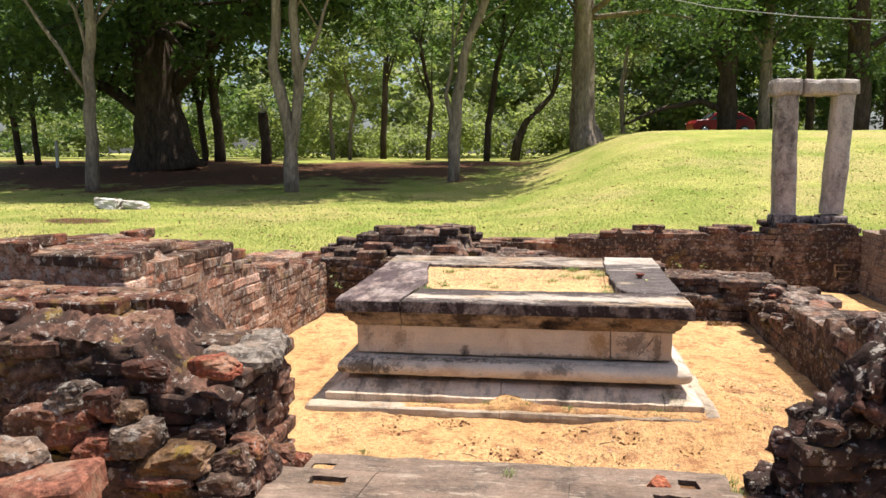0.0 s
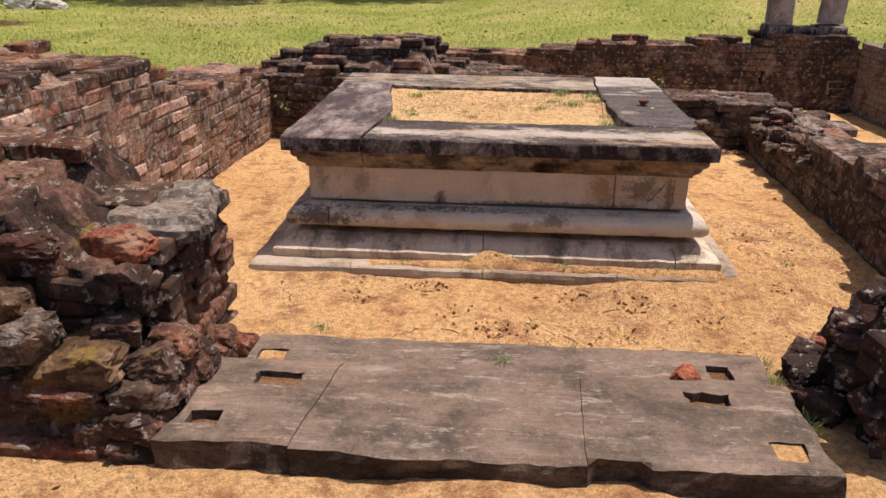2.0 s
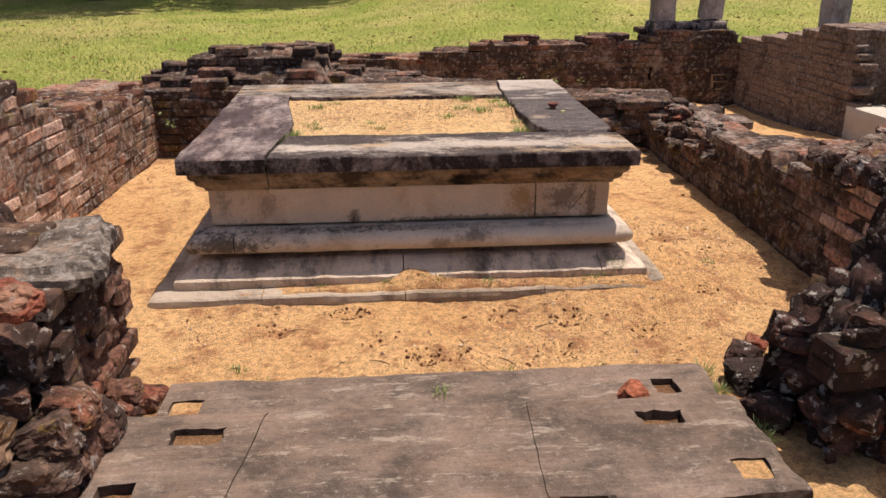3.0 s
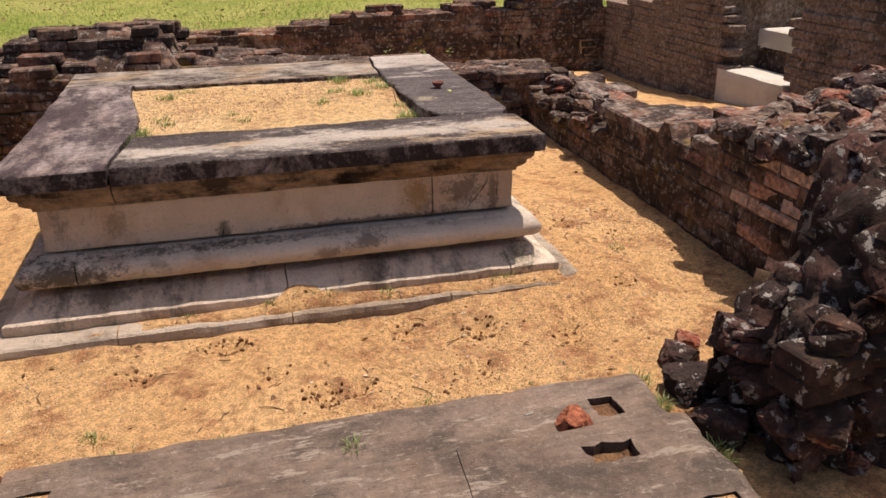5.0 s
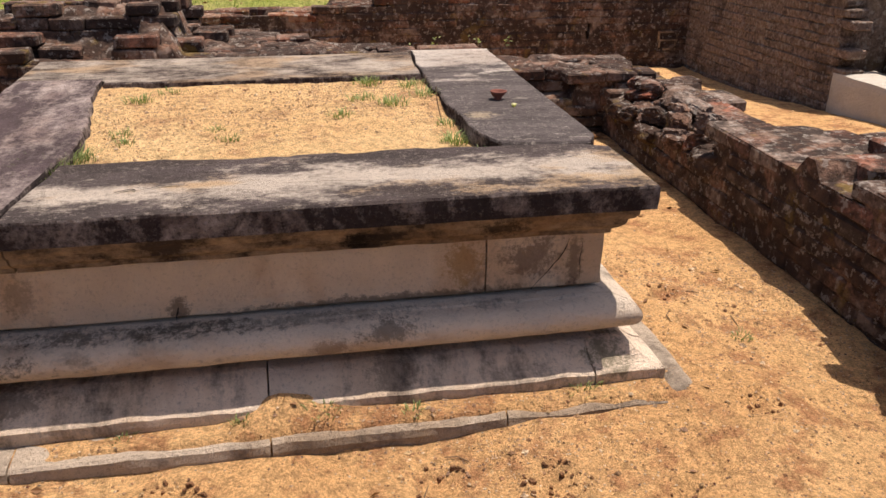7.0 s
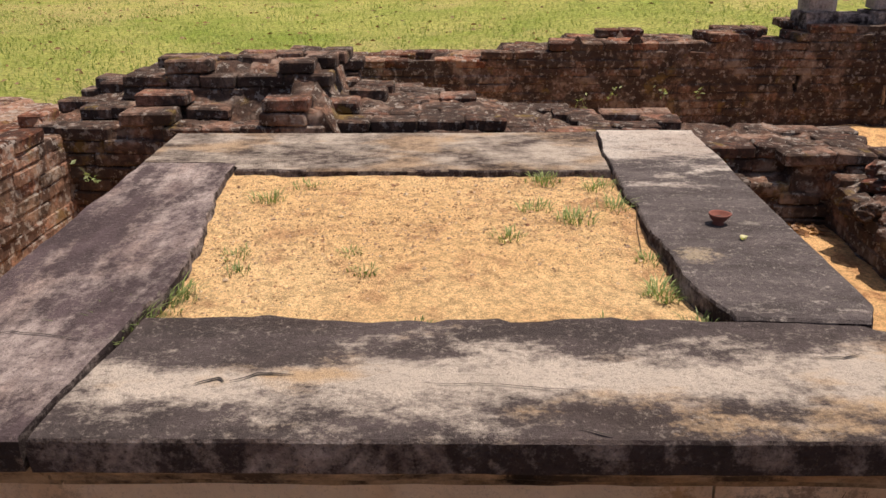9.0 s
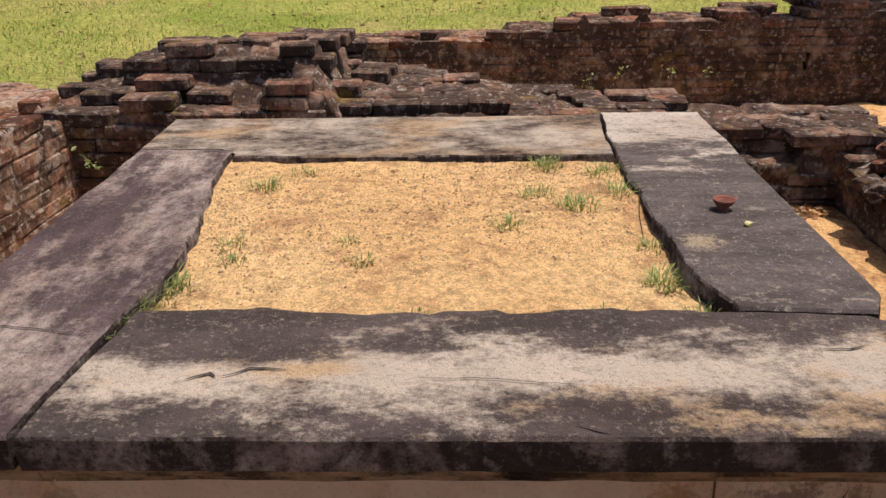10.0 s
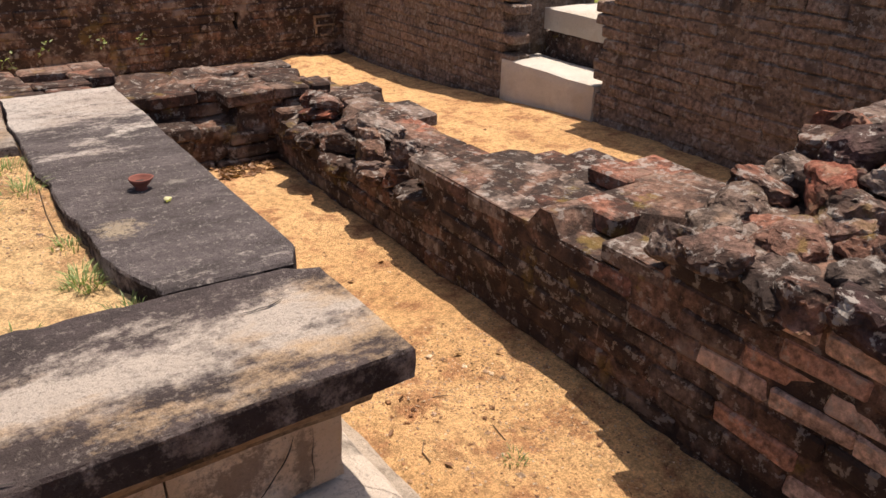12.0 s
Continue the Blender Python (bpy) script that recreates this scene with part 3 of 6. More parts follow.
# ---- ground ----
def in_pit(x, y):
    """1 where the dug-out ruin lies, 0 on the lawn."""
    a = smooth_step(-2.9, -2.5, x) * (1 - smooth_step(4.3, 4.7, x)) * (1 - smooth_step(5.75, 6.05, y)) * smooth_step(-7.5, -6.5, y)
    b = 1 - (1 - smooth_step(-0.9, -0.6, x)) * smooth_step(3.1, 3.4, y)
    return a * b


def lawn_height(x, y):
    left = 0.22 + 0.9 * smooth_step(14, 34, y) + 0.2 * smooth_step(40, 120, y)
    mound = 0.33 + 1.95 * smooth_step(4.5, 25, y) + 0.65 * smooth_step(25, 62, y)
    side = smooth_step(-1.8, 3.6, x - 0.02 * y + 0.8 * noise.noise(Vector((y * 0.2, 3, 0))))
    z = left + (mound - left) * side
    z += 0.05 * noise.noise(Vector((x * 0.35, y * 0.35, 0))) + 0.015 * noise.noise(Vector((x * 2, y * 2, 5)))
    z = z * smooth_step(-30, 6, y) + 0.25 * (1 - smooth_step(-30, 6, y))
    return z


def ground_height(x, y):
    p = in_pit(x, y)
    return lawn_height(x, y) * (1 - p) - (0.16 + 0.2 * smooth_step(-2.5, 0.0, y)) * p


def spread(stops):
    out = []
    for (a, b, step) in stops:
        n = max(1, round((b - a) / step))
        out += [a + (b - a) * i / n for i in range(n)]
    return out + [stops[-1][1]]


gx = spread([(-900, -200, 100), (-200, -60, 14), (-60, -20, 2.0), (-20, -4, 0.5), (-4, 6, 0.14), (6, 24, 0.5), (24, 60, 2.0), (60, 200, 14), (200, 900, 100)])
gy = spread([(-900, -200, 100), (-200, -30, 17), (-30, -8, 2), (-8, 3, 0.3), (3, 9, 0.14), (9, 40, 0.5), (40, 80, 2), (80, 200, 12), (200, 900, 100)])
verts = [(x, y, ground_height(x, y)) for y in gy for x in gx]
W = len(gx)
faces = [(j * W + i, j * W + i + 1, (j + 1) * W + i + 1, (j + 1) * W + i) for j in range(len(gy) - 1) for i in range(W - 1)]
ground_mesh = mesh_from("ground", verts, faces, LAWN, True)
litter = ground_mesh.attributes.new("litter", "FLOAT", "POINT")
LITTER_SPOTS = ((-15.5, 25.5, 11.0), (-8.0, 27.0, 8.0), (-20, 33, 8.0), (-3.0, 30.5, 3.0), (-5.5, 19.5, 0.8), (-8.6, 9.5, 0.9))
litter.data.foreach_set("value", [max(0.0, max(1 - math.hypot(x - a, (y - b) * 1.3) / r * 0.62 for a, b, r in LITTER_SPOTS)) for x, y, _ in verts])
tagged(new("ground", ground_mesh), "mown green lawn with dry patches rising to a mound", "lawn", kind="structure")

PITS = ((-0.30, -0.27), (-0.17, -0.525), (0.02, -0.675), (0.36, -0.32), (0.65, -0.39), (0.55, -0.655), (0.11, -0.66), (1.35, 0.5), (1.3, -0.2), (-0.6, -0.4), (0.95, -0.5))


def sand_height(x, y):
    z = 0.0
    z -= 0.085 * (1 - smooth_step(-2.7, -1.85, y)) + 0.02 * smooth_step(0.3, 0.9, x) * (1 - smooth_step(-1.75, -1.6, y))
    z += 0.035 * math.exp(-((x - 0.0) / 0.22) ** 2 - ((y + 1.78) / 0.13) ** 2) + 0.025 * math.exp(-((x - 0.45) / 0.15) ** 2 - ((y + 1.80) / 0.12) ** 2)
    z -= 0.20 * smooth_step(1.8, 5.2, y) * smooth_step(1.9, 2.3, max(x, y - 1.0))
    z += 0.05 * smooth_step(4.6, 5.5, y) * (0.3 + noise.noise(Vector((x * 3, 1, 1))))
    z += 0.012 * noise.noise(Vector((x * 1.3, y * 1.3, 2))) + 0.010 * noise.noise(Vector((x * 4.5, y * 4.5, 4))) + 0.006 * noise.noise(Vector((x * 13, y * 13, 7)))
    for a, b in PITS:
        d = math.hypot(x - a, y - b)
        if d < 0.12:
            z -= 0.034 * (1 - smooth_step(0.0, 0.075, d + 0.02 * noise.noise(Vector((x * 25, y * 25, 0)))))
            z += 0.008 * smooth_step(0.05, 0.08, d) * (1 - smooth_step(0.08, 0.12, d))
    z -= 0.4 * max(1 - smooth_step(-2.6, -2.3, x), smooth_step(4.15, 4.35, x), 1 - smooth_step(-6.7, -6.0, y + 0.3 * noise.noise(Vector((x, 0, 0)))))
    # sand drifted against the altar's foot: a tongue on the plinth, a thin cover on the footing, the far corner buried
    near = smooth_step(-0.55, -0.20, y) * (1 - smooth_step(1.25, 1.6, x)) * smooth_step(-1.6, -1.2, x) * (1 - smooth_step(2.2, 2.5, y))
    side = smooth_step(1.05, 1.10, x)
    rise = table(x, (-1.3, 0.012), (-0.75, 0.018), (-0.55, -0.004), (-0.1, 0.004), (0.35, -0.006), (0.55, 0.022), (0.68, 0.040), (1.1, 0.042))
    z += near * (rise * (1 - side) + 0.034 * side + 0.006 * noise.noise(Vector((x * 7, y * 7, 8))))
    if abs(x) < 1.2 and y > -0.2:
        thin = table(x, (-1.2, -0.012), (-0.8, -0.004), (-0.45, 0.006), (0.0, 0.016), (0.5, 0.012), (1.06, 0.010)) + 0.010 * noise.noise(Vector((x * 8, y * 14, 6)))
        lie = smooth_step(-0.150, -0.118, y + 0.012 * noise.noise(Vector((x * 9, 0, 4)))) * (1 - smooth_step(-0.02, 0.02, y)) * (1 - side)
        tongue = 0.046 * math.exp(-((x - 0.03) / 0.17) ** 2) * smooth_step(-0.13, -0.035, y) * (0.85 + 0.5 * noise.noise(Vector((x * 9, y * 9, 2))))
        z = z * (1 - lie) + lie * (0.052 + thin + max(0.0, tongue))
    z += 0.022 * side * near * (1 - smooth_step(-0.02, 0.06, y))
    return z


sx = spread([(-2.7, -1.4, 0.06), (-1.4, 2.0, 0.028), (2.0, 4.4, 0.06)])
sy = spread([(-6.8, -2.6, 0.15), (-2.6, -1.2, 0.045), (-1.2, -0.2, 0.028), (-0.2, 0.04, 0.010), (0.04, 1.2, 0.028), (1.2, 6.0, 0.06)])
verts = [(x, y, sand_height(x, y)) for y in sy for x in sx]
W = len(sx)
faces = [(j * W + i, j * W + i + 1, (j + 1) * W + i + 1, (j + 1) * W + i) for j in range(len(sy) - 1) for i in range(W - 1)]
tagged(new("floor", mesh_from("floor", verts, faces, SAND, True)), "golden coarse sand floor with footprints and dark pits", "sand", kind="structure")

# ---- walls ----
def top_west(s, w):
    y = -0.6 + s
    h = table(y, (-0.6, 1.02), (0.2, 0.97), (0.84, 0.90), (0.88, 0.70), (1.3, 0.68), (2.1, 0.58), (3.1, 0.52), (3.6, 0.50))
    return h + 0.05 * smooth_step(0.3, 0.9, w) * (y < 0.9) - 0.18 * smooth_step(0.75, 1.25, w) - 0.06 * (1 - smooth_step(0, 0.16, w)) * (y < 0.9)


brick_wall("wall_west", "thick ruined wall of weathered pale red brick", (-2.01, -0.6), (0.048, 1), (-1, 0.048), 4.2, 1.25, top_west, face_mat=BRICK_PALE, top_mat=BRICK, seed=3, recess=0.004, core_mat=BRICK_PALE, rough_core=0.004, jitter=0.8, accent=(BRICK_PLASTER, 0.3, 1.9))


def top_south_west(s, w):
    x = -1.06 - s
    h = table(s, (0, 0.57), (0.22, 0.62), (0.34, 0.66), (0.42, 0.80), (0.9, 0.83), (1.6, 0.86), (2.4, 0.84))
    return h - 0.05 * (1 - smooth_step(0.0, 0.25, w)) + 0.05 * noise.noise(Vector((s * 3, w * 3, 8)))


brick_wall("wall_south_west", "broken end of a crusted dark brick wall beside the threshold", (-1.09, -1.42), (-1, 0), (0, 1), 2.4, 0.82, top_south_west, face_mat=RUBBLE, top_mat=BRICK,
           shown="fts", jitter=1.1, gone=0.5, seed=21, rough_core=0.010, recess=0.02, cell=0.020, erode=0.034, core_mat=RUBBLE, lumps=4)


def top_south_east(s, w):
    front = table(s, (0, 0.42), (0.06, 0.50), (0.13, 0.60), (0.20, 0.66), (0.30, 0.82), (0.42, 0.90), (2.2, 0.95))
    back = table(s, (0, 0.32), (0.06, 0.40), (0.12, 0.50), (0.26, 0.56), (0.36, 0.68), (0.50, 0.80), (1.0, 0.84), (2.2, 0.84))
    high = front + (back - front) * smooth_step(0.22, 0.45, w) + 0.05 * noise.noise(Vector((s * 4.5, w * 4.5, 1)))
    gone = smooth_step(0.40, 0.60, w + 0.05 * noise.noise(Vector((s * 9, 0, 2)))) * (1 - smooth_step(0.34, 0.52, s))
    return high * (1 - gone) - 0.2 * gone


brick_wall("wall_south_east", "broken end of a blackened brick wall with white lichen", (1.15, -1.50), (1, 0), (0, 1), 2.48, 0.75, top_south_east, face_mat=RUBBLE_BLACK, top_mat=RUBBLE_BLACK,
           base=-0.2, shown="ftsb", jitter=1.3, gone=0.97, seed=33, rough_core=0.008, recess=0.03, cell=0.019, erode=0.066, core_mat=RUBBLE_BLACK, lumps=90)


def top_east(s, w):
    y = -0.55 + s
    width = table(y, (-0.5, 1.45), (0.22, 1.38), (0.27, 0.78), (0.9, 0.71), (1.35, 0.48), (1.9, 0.45), (2.5, 0.56), (3.3, 0.60), (3.45, 0.45))
    if w > width:
        return -0.2
    h = table(y, (-0.5, 0.72), (-0.1, 0.64), (0.13, 0.60), (0.16, 0.485), (1.30, 0.47), (1.36, 0.39), (2.0, 0.37), (2.6, 0.35), (3.3, 0.28), (3.42, 0.22), (3.5, -0.3))
    if y < 0.25 and w > 0.35:
        h = 0.64 + 0.12 * smooth_step(0.3, 0.9, w) + 0.08 * noise.noise(Vector((y * 4, w * 4, 2)))
    if 1.36 < y < 2.6:
        h -= 0.15 * (1 - smooth_step(0.02, 0.24, w + 0.14 * noise.noise(Vector((y * 4, 0, 3))))) - 0.05 * noise.noise(Vector((y * 6, w * 6, 5)))
    return h


brick_wall("wall_east", "low ruined wall of blackened brick with a worn red top", (1.905, -0.55), (0.022, 1), (1, -0.022), 4.95, 1.42, top_east, face_mat=BRICK_DARK, top_mat=BRICK_TOP,
           shown="ftb", seed=45, jitter=0.5, recess=0.008, rough_core=0.004, core_mat=BRICK_TOP_DARK, gone=0.10, base=-0.2, accent=(BRICK_PLASTER, 0.45, 0.45), fill=0.002)


def top_inner_north(s, w):
    x = -2.0 + s
    front = table(x, (-2.0, 0.56), (-1.3, 0.58), (-0.9, 0.53), (-0.78, 0.53), (-0.75, 0.66), (-0.55, 0.66), (-0.50, 0.50), (0.1, 0.50), (0.7, 0.48), (1.05, 0.44), (1.3, 0.42), (1.85, 0.42), (2.4, 0.4))
    back = table(x, (-2.0, 0.58), (-1.6, 0.72), (-1.5, 0.78), (-1.2, 0.82), (-0.62, 0.82), (-0.56, 0.60), (0.1, 0.55), (0.8, 0.46), (2.4, 0.42))
    width = table(x, (-2.0, 1.9), (-0.83, 1.65), (0.24, 1.0), (0.4, 0.88), (0.8, 0.80), (1.4, 0.64), (2.4, 0.60))
    if w > width + 0.05 * noise.noise(Vector((x * 5, 0, 4))):
        return -0.28
    h = front + (back - front) * smooth_step(0.12, 0.42, w)
    h -= 0.22 * smooth_step(0.7, 1.9, w)
    if x < -0.8:
        h -= 0.3 * smooth_step(0.7, 0.9, w)
    if x > 1.2 and x < 1.8:
        h -= 0.15 * (1 - smooth_step(0.1, 0.2, w))
    return h


brick_wall("wall_inner_north", "low stepped wall of dark broken brick behind the altar", (-2.0, 2.72), (1, 0), (0, 1), 4.3, 1.9, top_inner_north, face_mat=BRICK_DARK, top_mat=BRICK_TOP_DARK,
           base=-0.3, shown="ftb", seed=52, jitter=0.75, gone=0.2, rough_core=0.007, cell=0.032, recess=0.025, erode=0.024, core_mat=BRICK_DARK)


def top_north(s, w):
    x = -0.85 + s
    h = table(x, (-0.85, 0.38), (0.40, 0.40), (0.46, 0.46), (0.95, 0.48), (1.02, 0.58), (2.88, 0.58), (2.90, 0.1), (2.93, 0.1), (2.95, 0.68), (3.95, 0.68), (4.0, 0.52), (4.15, 0.42), (4.3, 0.46), (4.6, 0.6))
    return h


brick_wall("wall_north", "dark brick retaining wall below the lawn", (-0.85, 5.6), (1, 0), (0, 1), 5.6, 0.6, top_north, face_mat=BRICK_DARK, top_mat=BRICK, seed=64, base=-0.3, jitter=0.7, recess=0.007, rough_core=0.005, core_mat=BRICK_DARK, gone=0.15)


def top_outer_east(s, w):
    y = -3.0 + s
    return table(y, (-3, 1.12), (2.36, 1.12), (2.38, 0.16), (3.28, 0.16), (3.30, 0.90), (4.0, 0.86), (4.5, 0.74), (5.0, 0.66), (5.6, 0.56))


brick_wall("wall_outer_east", "tall brown wall of old brick with worn plaster", (3.97, -3.0), (0, 1), (1, 0), 8.6, 0.9, top_outer_east, face_mat=BRICK_BROWN, top_mat=BRICK_TOP, seed=71, base=-0.3, jitter=0.6, recess=0.010, rough_core=0.004, core_mat=BRICK_BROWN, gone=0.12)


def top_stub(s, w):
    return 0.66 + 0.12 * smooth_step(0.2, 0.4, s)


brick_wall("wall_stub", "low stub of broken red brick beside the path", (-0.97, -3.10), (-1, 0), (0, 1), 1.3, 0.5, top_stub, face_mat=RUBBLE, top_mat=BRICK_RED, shown="ftbs", seed=88, jitter=1.6, gone=0.2, erode=0.03, lumps=14)

# ---- altar ----
altar = thing("altar", (0, 0, 0), "square weathered limestone altar with dark slabs round a sand filling", "altar")
HX, Y0, Y1 = 1.03, 0.0, 2.11


def moulding(name, profile, material, splits=None, wear=0.004, cell=0.05, seed=0):
    """Stones swept round the altar: profile holds (inset from the slab's edge, height) from the top down."""
    sides = (((-HX, Y0), (HX, Y0), (0, 1)), ((HX, Y0), (HX, Y1), (-1, 0)), ((HX, Y1), (-HX, Y1), (0, -1)), ((-HX, Y1), (-HX, Y0), (1, 0)))
    for n, (a, b, inward) in enumerate(sides):
        a, b, inn = Vector((*a, 0)), Vector((*b, 0)), Vector((*inward, 0))
        way = (b - a).normalized()
        length = (b - a).length
        cuts = [0.0] + list((splits or {}).get(n, ())) + [length]
        for c0, c1 in zip(cuts, cuts[1:]):
            g0 = 0.0028 if c0 > 0 else 0.0
            g1 = 0.0028 if c1 < length else 0.0
            count = max(2, round((c1 - c0) / cell))
            verts, faces = [], []
            drop = noise.noise(Vector((c0 * 3 + seed, n, 2))) * 0.004
            for i in range(count + 1):
                t = c0 + g0 + (c1 - c0 - g0 - g1) * i / count
                for inset, z in profile:
                    # mitre: the ends close in with the inset
                    lo, hi = inset, length - inset
                    along = t
                    if c0 == 0.0:
                        along = max(along, lo) if i else lo
                    if c1 == length:
                        along = min(along, hi) if i < count else hi
                    q = a + way * along + inn * inset
                    q.z = z + drop
                    q += noise.noise_vector(q * 11 + Vector((seed, 0, 0))) * wear
                    q += noise.noise_vector(q * 3.2 + Vector((0, seed, 0))) * wear * 0.8
                    verts.append(q)
                # back of the stone
                for z in (profile[-1][1], profile[0][1]):
                    q = a + way * min(max(t, 0.3), length - 0.3) + inn * 0.3
                    q.z = z + drop
                    verts.append(q)
            m = len(profile) + 2
            for i in range(count):
                for j in range(m):
                    k = (j + 1) % m
                    faces.append((i * m + j, i * m + k, (i + 1) * m + k, (i + 1) * m + j))
            faces.append(tuple(reversed(range(m))))
            faces.append(tuple(count * m + j for j in range(m)))
            part(name, mesh_from(name, verts, faces, material), altar)


moulding("cornice", [(0.035, 0.574), (0.036, 0.550), (0.046, 0.536), (0.058, 0.530), (0.062, 0.512), (0.078, 0.498), (0.092, 0.490), (0.094, 0.476)], CORNICE, {0: (0.385,), 1: (1.0,)}, seed=2)
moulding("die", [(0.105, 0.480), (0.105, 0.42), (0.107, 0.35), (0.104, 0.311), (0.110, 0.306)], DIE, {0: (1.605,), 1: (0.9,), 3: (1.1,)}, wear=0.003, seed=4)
torus_profile = [(0.16, 0.296), (0.112, 0.296), (0.078, 0.292), (0.074, 0.286), (0.062, 0.284)]
torus_profile += [(0.056 - 0.053 * math.cos(radians(c)), 0.237 + 0.047 * math.sin(radians(c))) for c in range(78, -91, -12)] + [(0.070, 0.187), (0.13, 0.186)]
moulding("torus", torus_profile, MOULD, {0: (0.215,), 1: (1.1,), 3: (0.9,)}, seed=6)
plinth_profile = [(0.24, 0.156), (0.050, 0.156), (0.042, 0.152), (0.026, 0.143), (0.008, 0.127), (-0.010, 0.113), (-0.030, 0.104), (-0.050, 0.099), (-0.056, 0.094), (-0.057, 0.075), (-0.054, 0.058), (-0.04, -0.05)]
moulding("plinth", plinth_profile, PLINTH, {0: (0.98, 1.90), 1: (0.12, 1.2), 3: (0.7,)}, seed=8, wear=0.006, cell=0.03)
moulding("footing", [(0.0, 0.056), (-0.10, 0.052), (-0.140, 0.049), (-0.150, 0.042), (-0.152, 0.020), (-0.14, -0.06)], FOOT, {0: (0.34, 0.98, 1.62), 1: (0.8,), 3: (1.3,)}, seed=9, wear=0.008, cell=0.035)


def rough_slab(name, outline, z0, z1, material, label, seed):
    """A slab from its outline (corner points in order); each side is cut fine and chipped by its own wear."""
    ring = []
    for (x0, y0, wear), (x1, y1, _) in zip(outline, outline[1:] + outline[:1]):
        n = max(1, round(math.hypot(x1 - x0, y1 - y0) / 0.028))
        nx, ny = (y1 - y0), -(x1 - x0)
        ln = math.hypot(nx, ny)
        for i in range(n):
            t = i / n
            x, y = x0 + (x1 - x0) * t, y0 + (y1 - y0) * t
            d = wear * (noise.noise(Vector((x * 4.2, y * 4.2, seed))) + 0.55 * noise.noise(Vector((x * 13, y * 13, seed))) + 0.3 * noise.noise(Vector((x * 34, y * 34, seed))))
            d *= min(1, 6 * t, 6 * (1 - t)) if wear > 0.01 else 1
            ring.append((x + nx / ln * d, y + ny / ln * d, wear))
    cx, cy = sum(p[0] for p in ring) / len(ring), sum(p[1] for p in ring) / len(ring)
    bm = bmesh.new()
    loops = []
    for inset, z in ((0.0, z0), (-0.002, z0 + (z1 - z0) * 0.5), (0.0, z1 - 0.008), (0.006, z1 - 0.001), (0.02, z1)):
        loop = []
        for x, y, wear in ring:
            dx, dy = cx - x, cy - y
            ln = math.hypot(dx, dy)
            rag = wear * 0.5 * noise.noise(Vector((x * 20, y * 20, z * 40 + seed)))
            loop.append(bm.verts.new((x + dx / ln * (inset + rag), y + dy / ln * (inset + rag), z + 0.002 * noise.noise(Vector((x * 7, y * 7, seed))))))
        loops.append(loop)
    for lo, hi in zip(loops, loops[1:]):
        for i in range(len(lo)):
            j = (i + 1) % len(lo)
            bm.faces.new((lo[i], lo[j], hi[j], hi[i]))
    bm.faces.new(loops[-1])
    bm.faces.new(list(reversed(loops[0])))
    bmesh.ops.triangulate(bm, faces=[f for f in bm.faces if len(f.verts) > 4])
    bmesh.ops.recalc_face_normals(bm, faces=bm.faces[:])
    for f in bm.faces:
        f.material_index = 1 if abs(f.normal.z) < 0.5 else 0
    me = bm_mesh(name, bm, material)
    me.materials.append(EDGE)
    return part(name, me, altar, label)


ZT, ZB = 0.645, 0.575
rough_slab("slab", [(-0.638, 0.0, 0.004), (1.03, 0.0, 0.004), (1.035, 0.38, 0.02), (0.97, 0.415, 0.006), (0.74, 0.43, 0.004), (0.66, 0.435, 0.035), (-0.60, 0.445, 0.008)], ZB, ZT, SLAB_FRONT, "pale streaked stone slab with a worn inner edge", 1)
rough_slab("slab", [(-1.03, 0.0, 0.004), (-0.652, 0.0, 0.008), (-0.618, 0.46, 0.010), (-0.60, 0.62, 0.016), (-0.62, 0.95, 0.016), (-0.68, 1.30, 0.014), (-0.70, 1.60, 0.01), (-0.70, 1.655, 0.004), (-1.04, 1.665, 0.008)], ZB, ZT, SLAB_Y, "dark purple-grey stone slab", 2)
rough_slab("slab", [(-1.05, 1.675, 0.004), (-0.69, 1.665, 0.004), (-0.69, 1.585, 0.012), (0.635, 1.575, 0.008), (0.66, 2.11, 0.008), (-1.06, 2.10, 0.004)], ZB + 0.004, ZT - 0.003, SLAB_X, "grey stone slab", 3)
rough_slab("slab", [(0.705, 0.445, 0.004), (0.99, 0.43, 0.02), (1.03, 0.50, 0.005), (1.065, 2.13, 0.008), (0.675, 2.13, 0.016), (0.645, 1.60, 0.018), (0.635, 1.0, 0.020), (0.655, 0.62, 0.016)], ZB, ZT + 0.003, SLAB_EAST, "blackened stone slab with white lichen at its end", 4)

def crack(points, width, seed, parent):
    """A thin open crack in a slab's top."""
    verts, faces = [], []
    fine = []
    for (a, b) in zip(points, points[1:]):
        fine += [Vector(a).lerp(Vector(b), k / 8) for k in range(8)]
    fine.append(Vector(points[-1]))
    for n, p in enumerate(fine):
        way = (fine[min(n + 1, len(fine) - 1)] - fine[max(n - 1, 0)]).normalized()
        side = Vector((-way.y, way.x, 0)) if abs(way.z) < 0.1 else Vector((-way.z, 0, way.x))
        p = p + side * 0.006 * noise.noise(p * 25 + Vector((seed, 0, 0)))
        w = width * (0.25 + 0.75 * math.sin(math.pi * n / (len(fine) - 1))) * (1 + 0.6 * noise.noise(p * 60))
        verts += [p - side * w, p + side * w]
    faces = [(2 * n, 2 * n + 2, 2 * n + 3, 2 * n + 1) for n in range(len(fine) - 1)]
    part("crack", mesh_from("crack", verts, faces, MATT_BLACK), parent, "dark crack")


